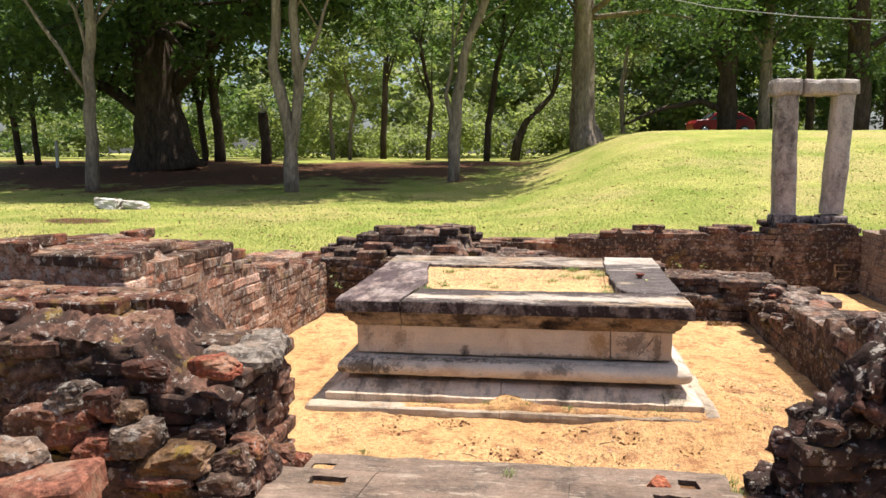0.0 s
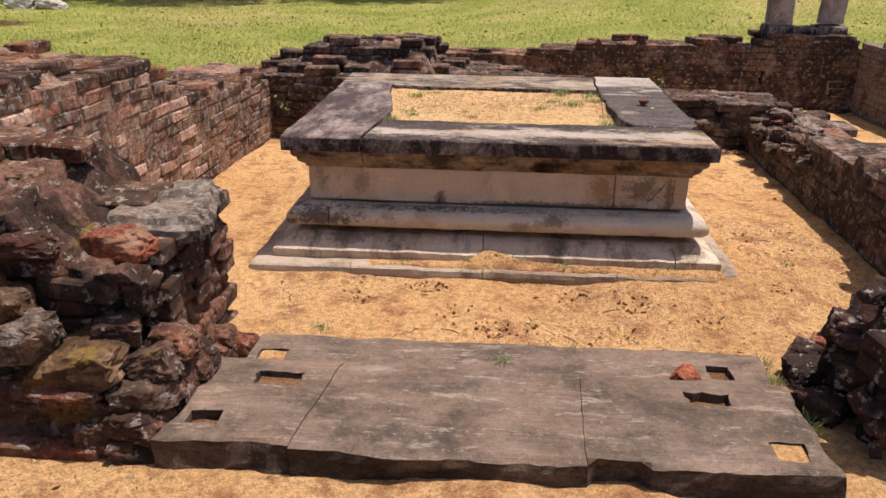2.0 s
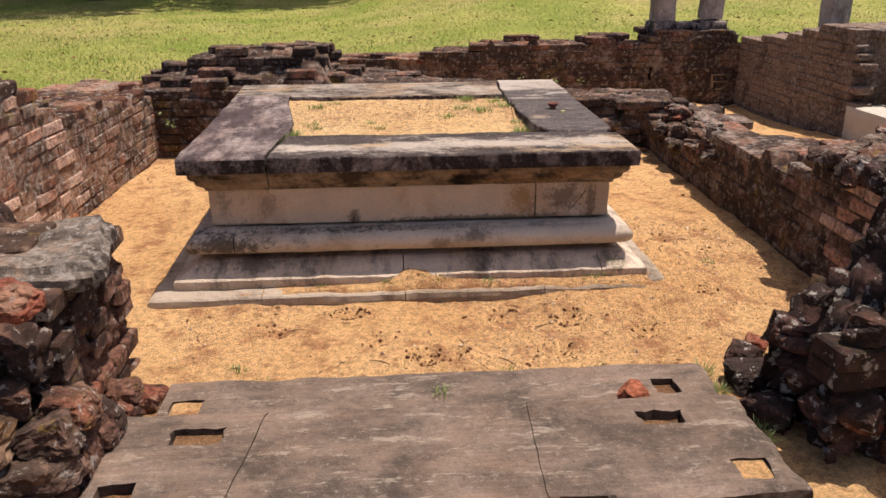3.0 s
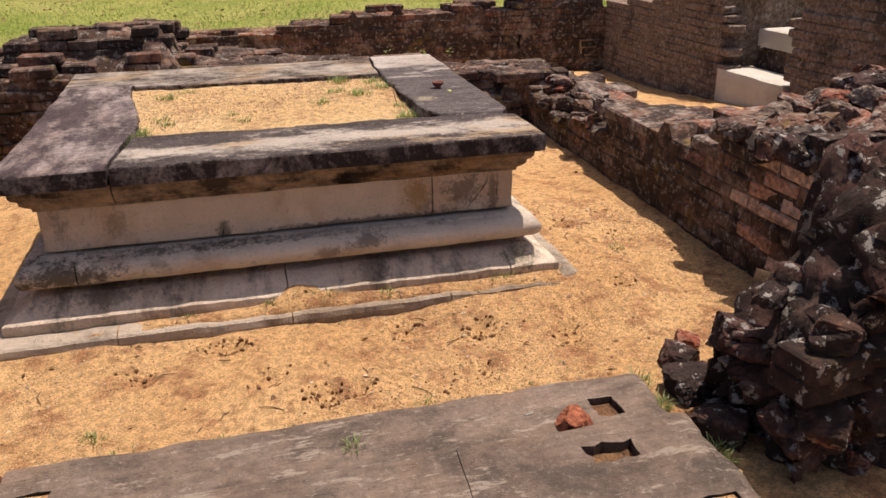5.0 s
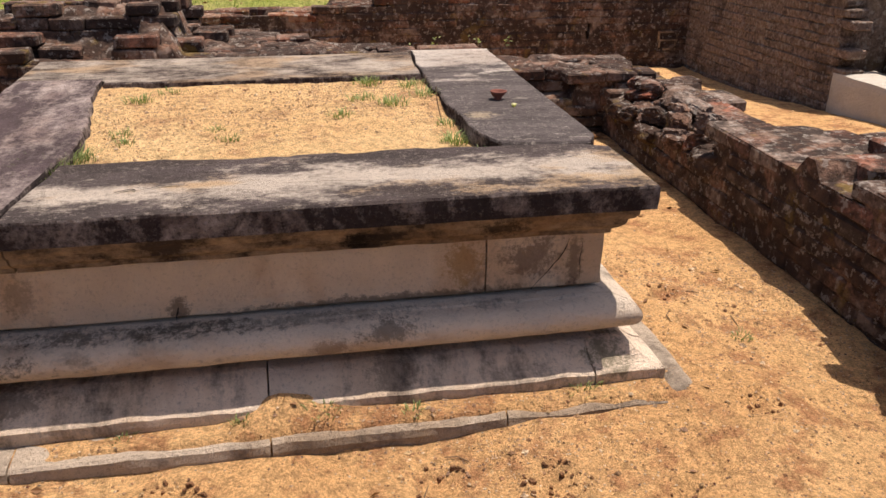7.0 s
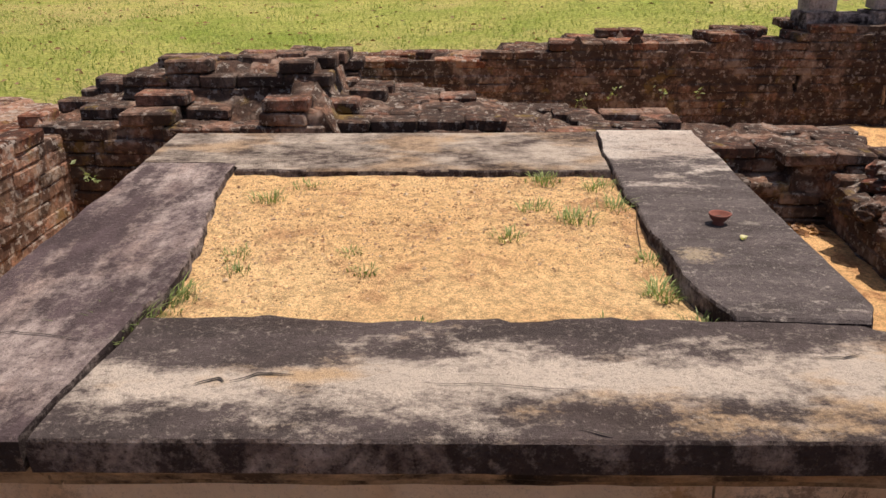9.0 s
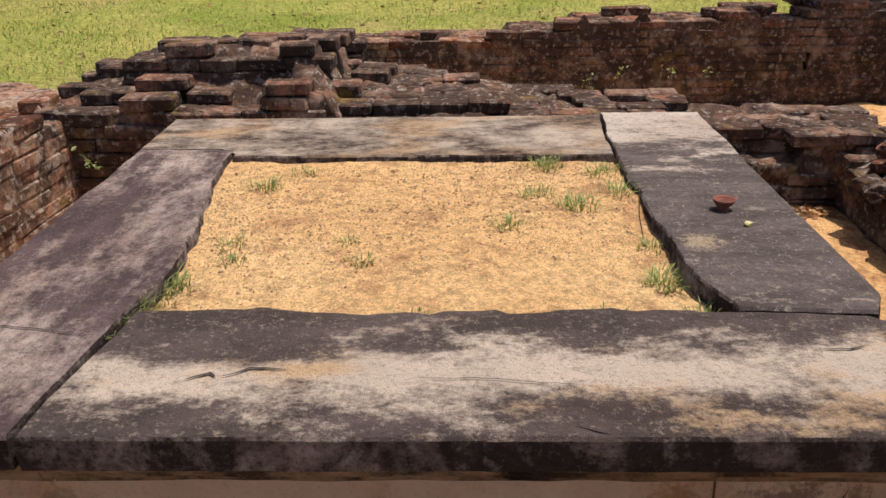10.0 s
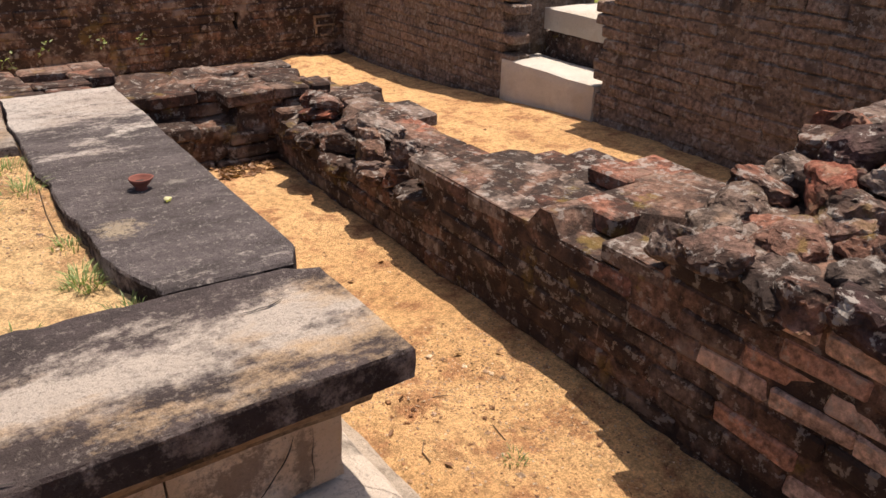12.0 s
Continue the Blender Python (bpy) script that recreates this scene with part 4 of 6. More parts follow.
ZC = 0.649
crack([(-0.40, 0.165, ZC), (-0.36, 0.19, ZC), (-0.345, 0.175, ZC)], 0.003, 1, altar)
crack([(-0.335, 0.175, ZC), (-0.29, 0.205, ZC), (-0.22, 0.20, ZC)], 0.003, 2, altar)
crack([(0.02, 0.175, ZC), (0.15, 0.17, ZC), (0.33, 0.15, ZC)], 0.0012, 3, altar)
crack([(0.30, 0.03, ZC), (0.36, 0.012, ZC)], 0.0025, 4, altar)
crack([(-1.0, 0.33, ZC), (-0.85, 0.37, ZC), (-0.64, 0.33, ZC)], 0.0018, 5, altar)
crack([(0.80, 0.28, ZC), (0.86, 0.27, ZC), (0.90, 0.29, ZC)], 0.002, 6, altar)

crack([(0.82, 0.098, 0.46), (0.79, 0.098, 0.40), (0.71, 0.098, 0.31)], 0.0018, 7, altar)
crack([(0.86, 0.098, 0.465), (0.855, 0.098, 0.38), (0.86, 0.098, 0.33)], 0.001, 8, altar)
crack([(-0.27, 0.098, 0.34), (-0.28, 0.098, 0.30)], 0.0022, 9, altar)

# sand that fills the altar
fx, fy = spread([(-0.86, 0.86, 0.03)]), spread([(0.2, 1.85, 0.03)])


def fill_height(x, y):
    z = 0.596 + 0.022 * smooth_step(0.5, 1.3, y) + 0.012 * noise.noise(Vector((x * 2.5, y * 2.5, 3))) + 0.007 * noise.noise(Vector((x * 9, y * 9, 3)))
    return z + 0.004 * noise.noise(Vector((x * 26, y * 26, 1)))


verts = [(x, y, fill_height(x, y)) for y in fy for x in fx]
W = len(fx)
faces = [(j * W + i, j * W + i + 1, (j + 1) * W + i + 1, (j + 1) * W + i) for j in range(len(fy) - 1) for i in range(W - 1)]
part("sand_filling", mesh_from("sand_filling", verts, faces, SAND_PALE, True), altar, "pale gravelly sand")

# ---- threshold ----
def holed_slab(name, x0, x1, y0, y1, z0, z1, holes, material, seed, rim=0.018):
    """A slab whose top has sunk mortises: (x0, x1, y0, y1, depth)."""
    def lines(lo, hi, axis):
        edges = {lo, hi}
        for h in holes:
            edges.update(h[2 * axis:2 * axis + 2])
        e = sorted(edges)
        out = []
        for a, b in zip(e, e[1:]):
            n = max(1, round((b - a) / 0.03))
            out += [a + (b - a) * i / n for i in range(n)]
        return out + [hi]

    xs, ys = lines(x0, x1, 0), lines(y0, y1, 1)

    def move(x, y, z):
        q = Vector((x, y, z))
        front = y == y0 and y0 < -1.5
        end = x in (x0, x1) and abs(x) > 0.9
        if z == z1 and (front or end):
            q.z -= rim * (0.6 + 0.9 * max(0.0, noise.noise(Vector((x * 5, y * 5, 3)))))
        elif z == z1 and y0 < -1.5 and y < y0 + 0.07:
            q.z -= rim * 0.25 * (1 + noise.noise(Vector((x * 6, y * 6, 9))))
        if front:
            q.y += 0.020 * noise.noise(Vector((x * 3.5, z * 5, 1))) + 0.014 * noise.noise(Vector((x * 12, z * 14, 1))) + 0.008 * noise.noise(Vector((x * 30, z * 30, 1)))
            if 0.31 < x < 0.47:
                q.y += 0.045
                q.z -= 0.03 if z > 0 else 0.0
        if end:
            q.x += math.copysign(0.024, x) * noise.noise(Vector((y * 6, z * 7, 5))) + 0.012 * noise.noise(Vector((y * 19, z * 19, 5)))
        if y == y1 and z == z1:
            q.y += 0.010 * noise.noise(Vector((x * 6, 2, 5)))
            q.z -= 0.006 + 0.006 * noise.noise(Vector((x * 9, 2, 1)))
        # the joints run askew and waver
        q.x += 0.13 * (y + 1.44) * math.exp(-((x + 0.56) / 0.09) ** 2) + 0.012 * noise.noise(Vector((y * 9, 0, 7))) * math.exp(-((x + 0.56) / 0.09) ** 2)
        q.x += (0.05 * (y + 1.44) + 0.012 * noise.noise(Vector((y * 9, 3, 7)))) * math.exp(-((x - 0.30) / 0.09) ** 2)
        for h in holes:
            if h[0] <= x <= h[1] and h[2] <= y <= h[3] and (x in h[:2] or y in h[2:4]):
                q += Vector((noise.noise(Vector((x * 33, y * 33, 3))), noise.noise(Vector((x * 33, y * 33, 8))), 0)) * 0.014
        q += noise.noise_vector(Vector((x * 6, y * 6, z * 6))) * 0.004
        q.z += 0.006 * noise.noise(Vector((x * 2.2, y * 2.2, 1))) + 0.0025 * noise.noise(Vector((x * 14, y * 14, 1)))
        return q

    bm = bmesh.new()
    vt = {}

    def vert(x, y, z):
        key = (x, y, z)
        if key not in vt:
            vt[key] = bm.verts.new(move(x, y, z))
        return vt[key]

    def quad(*pts):
        bm.faces.new([vert(*p) for p in pts])

    for xa, xb in zip(xs, xs[1:]):
        for ya, yb in zip(ys, ys[1:]):
            z = z1
            mx, my = (xa + xb) / 2, (ya + yb) / 2
            for h in holes:
                if h[0] < mx < h[1] and h[2] < my < h[3]:
                    z = z1 - h[4]
            quad((xa, ya, z), (xb, ya, z), (xb, yb, z), (xa, yb, z))
    for h in holes:
        lo = z1 - h[4]
        hx, hy = [x for x in xs if h[0] <= x <= h[1]], [y for y in ys if h[2] <= y <= h[3]]
        for a, b in zip(hx, hx[1:]):
            quad((a, h[2], lo), (b, h[2], lo), (b, h[2], z1), (a, h[2], z1))
            quad((b, h[3], lo), (a, h[3], lo), (a, h[3], z1), (b, h[3], z1))
        for a, b in zip(hy, hy[1:]):
            quad((h[0], b, lo), (h[0], a, lo), (h[0], a, z1), (h[0], b, z1))
            quad((h[1], a, lo), (h[1], b, lo), (h[1], b, z1), (h[1], a, z1))
    steps = [z0 + (z1 - z0) * k / 6 for k in range(6)] + [z1]
    for za, zb in zip(steps, steps[1:]):
        for a, b in zip(xs, xs[1:]):
            quad((a, y0, za), (b, y0, za), (b, y0, zb), (a, y0, zb))
            quad((b, y1, za), (a, y1, za), (a, y1, zb), (b, y1, zb))
        for a, b in zip(ys, ys[1:]):
            quad((x0, b, za), (x0, a, za), (x0, a, zb), (x0, b, zb))
            quad((x1, a, za), (x1, b, za), (x1, b, zb), (x1, a, zb))
    bmesh.ops.recalc_face_normals(bm, faces=bm.faces[:])
    # faces that don't look up take the darker edge material
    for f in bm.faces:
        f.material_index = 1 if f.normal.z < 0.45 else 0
    me = bm_mesh(name, bm, material)
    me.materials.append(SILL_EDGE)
    return me


threshold = thing("threshold", (0, 0, 0), "worn grey stone door threshold with square mortises", "threshold")
H_LEFT, H_FAR, H_RIGHT, H_SAND = (-0.80, -0.648, -1.345, -1.262), (-0.942, -0.838, -1.605, -1.53), (0.655, 0.80, -1.352, -1.275), (0.85, 0.948, -1.645, -1.552)
H_BACK, H_PATCH = (0.79, 0.876, -1.10, -1.005), (-0.865, -0.762, -1.105, -1.02)
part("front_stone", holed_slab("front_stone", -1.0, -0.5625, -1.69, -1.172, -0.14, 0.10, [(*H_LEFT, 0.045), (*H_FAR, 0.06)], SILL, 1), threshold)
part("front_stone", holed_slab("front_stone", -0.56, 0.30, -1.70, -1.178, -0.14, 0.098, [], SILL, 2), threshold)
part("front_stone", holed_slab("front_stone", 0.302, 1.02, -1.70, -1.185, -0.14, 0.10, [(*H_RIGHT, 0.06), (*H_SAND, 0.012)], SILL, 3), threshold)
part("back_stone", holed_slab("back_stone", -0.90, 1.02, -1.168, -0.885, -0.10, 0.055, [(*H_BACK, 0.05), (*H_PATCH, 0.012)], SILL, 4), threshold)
for (a, b, c, d), z in ((H_LEFT, 0.076), (H_RIGHT, 0.066), (H_SAND, 0.096), (H_PATCH, 0.050), (H_BACK, 0.032), (H_FAR, 0.066)):
    n = 5
    vs = [(a + 0.004 + (b - a - 0.008) * i / n, c + 0.004 + (d - c - 0.008) * j / n, z + 0.005 * noise.noise(Vector((i * 1.7, j * 1.3, a * 9)))) for j in range(n + 1) for i in range(n + 1)]
    fs = [(j * 6 + i, j * 6 + i + 1, (j + 1) * 6 + i + 1, (j + 1) * 6 + i) for j in range(n) for i in range(n)]
    part("mortise_sand", mesh_from("mortise_sand", vs, fs, SAND if z in (0.096, 0.050) else EARTH, True), threshold, "sand lying in the mortise")

# ---- doorway steps in the outer east wall ----
stone_steps = thing("stone_steps", (4.0, 2.835, 0.0), "two pale dressed stone steps in a wall opening", "steps")
lower = part("lower_step", worn_block("lower_step", (0.36, 0.92, 0.40), STEP, 0.004, 0.06, 0.008, 3), stone_steps)
lower.location = (0.13, 0, -0.185)
upper = part("upper_step", worn_block("upper_step", (0.60, 0.90, 0.16), STEP, 0.004, 0.06, 0.008, 5), stone_steps)
upper.location = (0.60, -0.02, 0.38)
riser = part("riser", worn_block("riser", (0.55, 0.92, 0.42), RUBBLE, 0.012, 0.05, 0.01, 6), stone_steps, "dark rough brick riser")
riser.location = (0.62, 0, -0.04)

# ---- pillars with a lintel ----
gate = thing("pillar_frame", (0, 0, 0), "two weathered stone pillars carrying a short lintel", "pillars")


def leaning_pillar(name, foot, head, size, parent, seed):
    hgt = head[2] - foot[2]

    def shape(u, v, w):
        c = Vector(foot).lerp(Vector(head), w)
        k = 1.0 + 0.05 * noise.noise(Vector((w * 4, seed, 1)))
        dx, dy = (u - 0.5) * size * k, (v - 0.5) * size * k
        if u in (0, 1) and v in (0, 1):
            dx, dy = dx * 0.86, dy * 0.86
        q = c + Vector((dx, dy, 0))
        return q + noise.noise_vector(q * 8) * 0.012

    v, f = lattice_box(None, (4, 4, 18), shape)
    return part(name, mesh_from(name, v, f, PILLAR), parent)


leaning_pillar("pillar", (3.13, 5.88, 0.72), (3.09, 5.88, 2.20), 0.27, gate, 1)
leaning_pillar("pillar", (3.69, 5.88, 0.76), (3.76, 5.88, 2.20), 0.25, gate, 5)
lintel = part("lintel", worn_block("lintel", (0.66, 0.30, 0.19), PILLAR, 0.016, 0.05, 0.014, 8), gate)
lintel.location = (3.58, 5.88, 2.195)
cap = part("capital", worn_block("capital", (0.34, 0.34, 0.21), PILLAR, 0.014, 0.05, 0.014, 9), gate)
cap.location = (3.08, 5.88, 2.19)
for n, x in enumerate((3.13, 3.69)):
    foot = part("base_block", worn_block("base_block", (0.32, 0.34, 0.16), EDGE, 0.012, 0.05, 0.012, 11 + n), gate)
    foot.location = (x, 5.88, 0.585)
sill = part("base_slab", worn_block("base_slab", (0.30, 0.30, 0.10), EDGE, 0.012, 0.05, 0.012, 15), gate)
sill.location = (3.41, 5.88, 0.62)

jamb = thing("stone_jamb", (4.55, 4.75, 0.3), "pale stone door jamb standing behind the brick wall", "stone post")
part("shaft", worn_block("shaft", (0.22, 0.26, 1.3), PILLAR, 0.01, 0.08, 0.012, 21), jamb)

# ---- rubble beside the threshold ----
rubble = thing("rubble_heap", (0, 0, 0), "heap of fallen crusted stones and mossy brick lumps", "rubble")
MOSSY = brick_surface("stone_mossy", [(0.16, 0.088, 0.045), (0.18, 0.10, 0.045), (0.14, 0.078, 0.045)], crust=0.7, crust_from=0.48, lichen=0.3, lichen_from=0.64, moss=0.9)
GREY = brick_surface("stone_grey", [(0.17, 0.125, 0.10), (0.15, 0.11, 0.085), (0.20, 0.12, 0.09)], crust=0.8, crust_from=0.47, lichen=0.55, lichen_from=0.60, moss=0.3)
footing_lump = part("wall_foot", worn_block("wall_foot", (1.05, 0.22, 0.30), RUBBLE, 0.022, 0.03, 0.03, 31), rubble, "dark crumbling brick foot of the wall")
footing_lump.location = (-1.72, -1.49, -0.05)
def heap_stones(rows):
    for x, y, z, a, b, c, kind in rows:
        ob = part("stone", rng.choice(pool_of(kind, "stone")), rubble)
        ob.matrix_basis = Matrix.LocRotScale((x, y, z), Euler((rng.gauss(0, 0.12), rng.gauss(0, 0.12), rng.gauss(0, 0.2))), (a * 1.10, b * 1.05, c * 1.16))


# the upper and middle stones, then those at the foot and beside the threshold
heap_stones((
        (-1.43, -1.55, 0.345, 0.18, 0.17, 0.12, GREY), (-1.61, -1.54, 0.305, 0.17, 0.16, 0.10, BRICK_RED), (-1.50, -1.52, 0.43, 0.13, 0.13, 0.09, MOSSY), (-1.59, -1.52, 0.475, 0.13, 0.13, 0.10, RUBBLE),
        (-1.74, -1.52, 0.36, 0.18, 0.16, 0.15, RUBBLE), (-1.90, -1.52, 0.36, 0.20, 0.16, 0.16, RUBBLE), (-1.75, -1.50, 0.49, 0.16, 0.15, 0.11, GREY),
        (-1.31, -1.54, 0.255, 0.32, 0.20, 0.12, MOSSY), (-1.335, -1.58, 0.19, 0.28, 0.16, 0.06, RUBBLE), (-1.23, -1.57, 0.12, 0.14, 0.15, 0.09, MOSSY), (-1.195, -1.60, 0.065, 0.12, 0.14, 0.085, RUBBLE)))
heap_stones((
        (-1.07, -1.55, 0.175, 0.18, 0.16, 0.10, GREY), (-1.08, -1.60, 0.10, 0.15, 0.15, 0.095, RUBBLE), (-1.06, -1.49, 0.25, 0.13, 0.17, 0.09, RUBBLE), (-1.03, -1.40, 0.28, 0.12, 0.16, 0.085, BRICK),
        (-1.09, -1.62, 0.03, 0.13, 0.14, 0.07, RUBBLE), (-1.01, -1.30, 0.16, 0.11, 0.14, 0.11, RUBBLE), (-1.04, -1.42, 0.10, 0.12, 0.16, 0.14, RUBBLE), (-1.19, -1.46, 0.33, 0.13, 0.12, 0.09, RUBBLE),
        (-1.16, -1.42, 0.62, 0.17, 0.13, 0.08, BRICK_RED), (-1.47, -1.42, 0.60, 0.16, 0.12, 0.07, RUBBLE),
        (-1.02, -1.10, 0.04, 0.11, 0.13, 0.11, RUBBLE), (-0.97, -0.96, 0.01, 0.12, 0.11, 0.10, BRICK_RED), (-1.02, -1.02, 0.08, 0.10, 0.11, 0.08, RUBBLE)))
for x, z, a, kind in ((-1.29, 0.004, 0.19, BRICK_RED), (-1.50, 0.008, 0.25, RUBBLE), (-1.73, 0.008, 0.20, BRICK), (-1.94, 0.006, 0.21, RUBBLE)):
    ob = part("brick", rng.choice(pool_of(kind, "brick")), rubble)
    ob.matrix_basis = Matrix.LocRotScale((x, -1.625, z), Euler((rng.gauss(0, 0.05), rng.gauss(0, 0.04), rng.gauss(0, 0.04))), (a, 0.12, 0.062))

CAP = brick_surface("stone_lichened", [(0.24, 0.20, 0.165), (0.20, 0.165, 0.135)], crust=0.85, crust_from=0.50, lichen=0.55, lichen_from=0.585, moss=0.1)
cap_stone = thing("capping_stone", (-1.215, -0.93, 0.515), "flat grey lichened stone capping a broken brick wall", "stone", turn=14)
block = part("stone", worn_block("capping_block", (0.36, 0.50, 0.095), CAP, 0.028, 0.03, 0.022, 44), cap_stone)

stones_east = thing("fallen_stones", (0, 0, 0), "blackened lumps of brick lying at a wall's foot", "rubble")
for x, y, z, a, b, c, kind in ((1.22, -0.80, 0.02, 0.12, 0.12, 0.09, RUBBLE_BLACK), (1.33, -0.69, 0.01, 0.09, 0.08, 0.06, BRICK_RED), (1.17, -0.98, 0.03, 0.15, 0.15, 0.12, RUBBLE_BLACK),
                               (1.14, -1.20, 0.03, 0.13, 0.16, 0.12, RUBBLE_BLACK)):
    ob = part("stone", rng.choice(pool_of(kind, "stone")), stones_east)
    ob.matrix_basis = Matrix.LocRotScale((x, y, z), Euler((rng.gauss(0, 0.2), rng.gauss(0, 0.2), rng.gauss(0, 0.5))), (a, b, c))

broken_top = thing("broken_masonry", (0, 0, 0), "broken lumps of lichened brick masonry on a ruined wall", "rubble")
lump_rng = random.Random(77)
for row in range(9):
    for col in range(5):
        x, y = 1.95 + row * 0.125 + lump_rng.uniform(-0.04, 0.04), 0.13 - col * 0.135 + lump_rng.uniform(-0.04, 0.04)
        z = 0.56 + 0.17 * smooth_step(1.95, 2.7, x) + lump_rng.uniform(-0.02, 0.05) - 0.05 * smooth_step(0.05, 0.2, y)
        kind = lump_rng.choice((BRICK_TOP, BRICK_TOP, RUBBLE, GREY, RUBBLE_BLACK, BRICK_RED, BRICK_TOP))
        ob = part("stone", lump_rng.choice(pool_of(kind, "stone")), broken_top)
        ob.matrix_basis = Matrix.LocRotScale((x, y, z), Euler((lump_rng.gauss(0, 0.2), lump_rng.gauss(0, 0.2), lump_rng.uniform(0, 6))),
                                             (lump_rng.uniform(0.13, 0.22), lump_rng.uniform(0.12, 0.18), lump_rng.uniform(0.08, 0.13)))

ledge = thing("ledge_rubble", (0, 0, 0), "broken brick lumps on the ledge of a low wall", "rubble")
for k in range(34):
    y = 1.28 + 1.35 * k / 33 + lump_rng.uniform(-0.04, 0.04)
    w = lump_rng.uniform(0.0, 0.2)
    ob = part("stone", lump_rng.choice(pool_of(lump_rng.choice((BRICK_DARK, BRICK_TOP, RUBBLE, BRICK_TOP_DARK)), "stone")), ledge)
    ob.matrix_basis = Matrix.LocRotScale((1.955 + w, y, 0.20 + 0.6 * w + lump_rng.uniform(-0.05, 0.05)), Euler((lump_rng.gauss(0, 0.2), lump_rng.gauss(0, 0.2), lump_rng.gauss(1.5, 0.4))),
                                         (lump_rng.uniform(0.12, 0.22), lump_rng.uniform(0.10, 0.15), lump_rng.uniform(0.06, 0.10)))

red_brick_pile = thing("loose_bricks", (0, 0, 0), "large loose red bricks and a grey stone on a wall stub", "bricks")
for x, y, z, a, b, c, yaw, kind in ((-1.32, -2.82, 0.72, 0.34, 0.24, 0.10, 0.3, BRICK_RED), (-1.05, -2.74, 0.655, 0.26, 0.2, 0.09, 0.15, BRICK_RED), (-1.30, -2.70, 0.66, 0.24, 0.2, 0.08, 0.1, BRICK_RED)):
    ob = part("brick", rng.choice(pool_of(kind, "brick")), red_brick_pile)
    ob.matrix_basis = Matrix.LocRotScale((x, y, z), Euler((0.05, -0.1, yaw)), (a, b, c))
ob = part("stone", pool_of(GREY, "stone")[1], red_brick_pile, "grey lichened stone")
ob.matrix_basis = Matrix.LocRotScale((-1.17, -2.66, 0.70), Euler((0.2, 0.1, 0.5)), (0.17, 0.14, 0.11))

# ---- small things on the altar and threshold ----
def lathe(profile, seg=20, squeeze=None):
    verts, faces = [], []
    for rad, z in profile:
        for k in range(seg):
            a = 2 * math.pi * k / seg
            r = rad * (1 + (squeeze(a, z) if squeeze else 0))
            verts.append((r * math.cos(a), r * math.sin(a), z))
    for j in range(len(profile) - 1):
        for k in range(seg):
            n = (k + 1) % seg
            faces.append((j * seg + k, j * seg + n, (j + 1) * seg + n, (j + 1) * seg + k))
    faces.append(tuple(reversed(range(seg))))
    faces.append(tuple((len(profile) - 1) * seg + k for k in range(seg)))
    return verts, faces


oil_lamp = thing("oil_lamp", (0.838, 1.02, 0.647), "small red clay oil lamp with a pinched spout", "oil lamp")
spout = lambda a, z: 0.22 * max(0, math.cos(a)) ** 8 * smooth_step(0.015, 0.036, z)
v, f = lathe([(0.014, 0.0), (0.017, 0.003), (0.014, 0.009), (0.021, 0.016), (0.028, 0.027), (0.030, 0.033), (0.028, 0.035), (0.026, 0.032), (0.020, 0.021), (0.008, 0.016)], 22, spout)
part("bowl", mesh_from("bowl", v, f, TERRACOTTA, True), oil_lamp)
# a matt black disc that darkens the inside of the bowl
v, f = lathe([(0.018, 0.0), (0.018, 0.0025), (0.004, 0.003)], 14)
oil = part("oil_residue", mesh_from("oil_residue", v, f, MATT_BLACK, True), oil_lamp, "black disc in the bowl")
oil.location = (0, 0, 0.0195)


def tube(points, radii, seg=7, wobble=0.0, seed=0, flutes=0, flute=0.0):
    pts = [Vector(p) for p in points]
    verts, faces = [], []
    for i, (p, r) in enumerate(zip(pts, radii)):
        way = (pts[min(i + 1, len(pts) - 1)] - pts[max(i - 1, 0)]).normalized()
        side = way.orthogonal().normalized() if abs(way.z) < 0.9 else Vector((1, 0, 0)) - way * way.x
        side.normalize()
        other = way.cross(side)
        for k in range(seg):
            a = 2 * math.pi * k / seg
            rr = r * (1 + wobble * noise.noise(Vector((math.cos(a) * 1.5, math.sin(a) * 1.5, p.z * 0.6 + seed))))
            if flutes:
                rr *= 1 + flute * math.cos(flutes * a + 1.3 * math.sin(p.z * 0.4))
            verts.append(p + (side * math.cos(a) + other * math.sin(a)) * rr)
    for i in range(len(pts) - 1):
        for k in range(seg):
            n = (k + 1) % seg
            faces.append((i * seg + k, i * seg + n, (i + 1) * seg + n, (i + 1) * seg + k))
    faces.append(tuple(reversed(range(seg))))
    faces.append(tuple((len(pts) - 1) * seg + k for k in range(seg)))
    return verts, faces


v, f = tube([(0, 0, 0), (-0.01, 0.03, 0.055), (-0.012, 0.05, 0.115)], [0.0022, 0.0018, 0.0014], 6)
incense = new("incense_stick", mesh_from("incense_stick", v, f, TWIG))
incense.location = (0.60, 0.91, 0.607)
tagged(incense, "thin burnt incense stick stuck in the sand", "stick")
v, f = lathe([(0.002, 0), (0.006, 0.003), (0.010, 0.010), (0.006, 0.013)], 7, lambda a, z: 0.3 * math.cos(3 * a))
petal = new("fallen_flower", mesh_from("fallen_flower", v, f, leaf_surface("petal", (0.7, 0.66, 0.5), (0.6, 0.55, 0.35))))
petal.location = (0.868, 0.90, 0.648)
tagged(petal, "small dried cream flower lying on the slab", "flower")


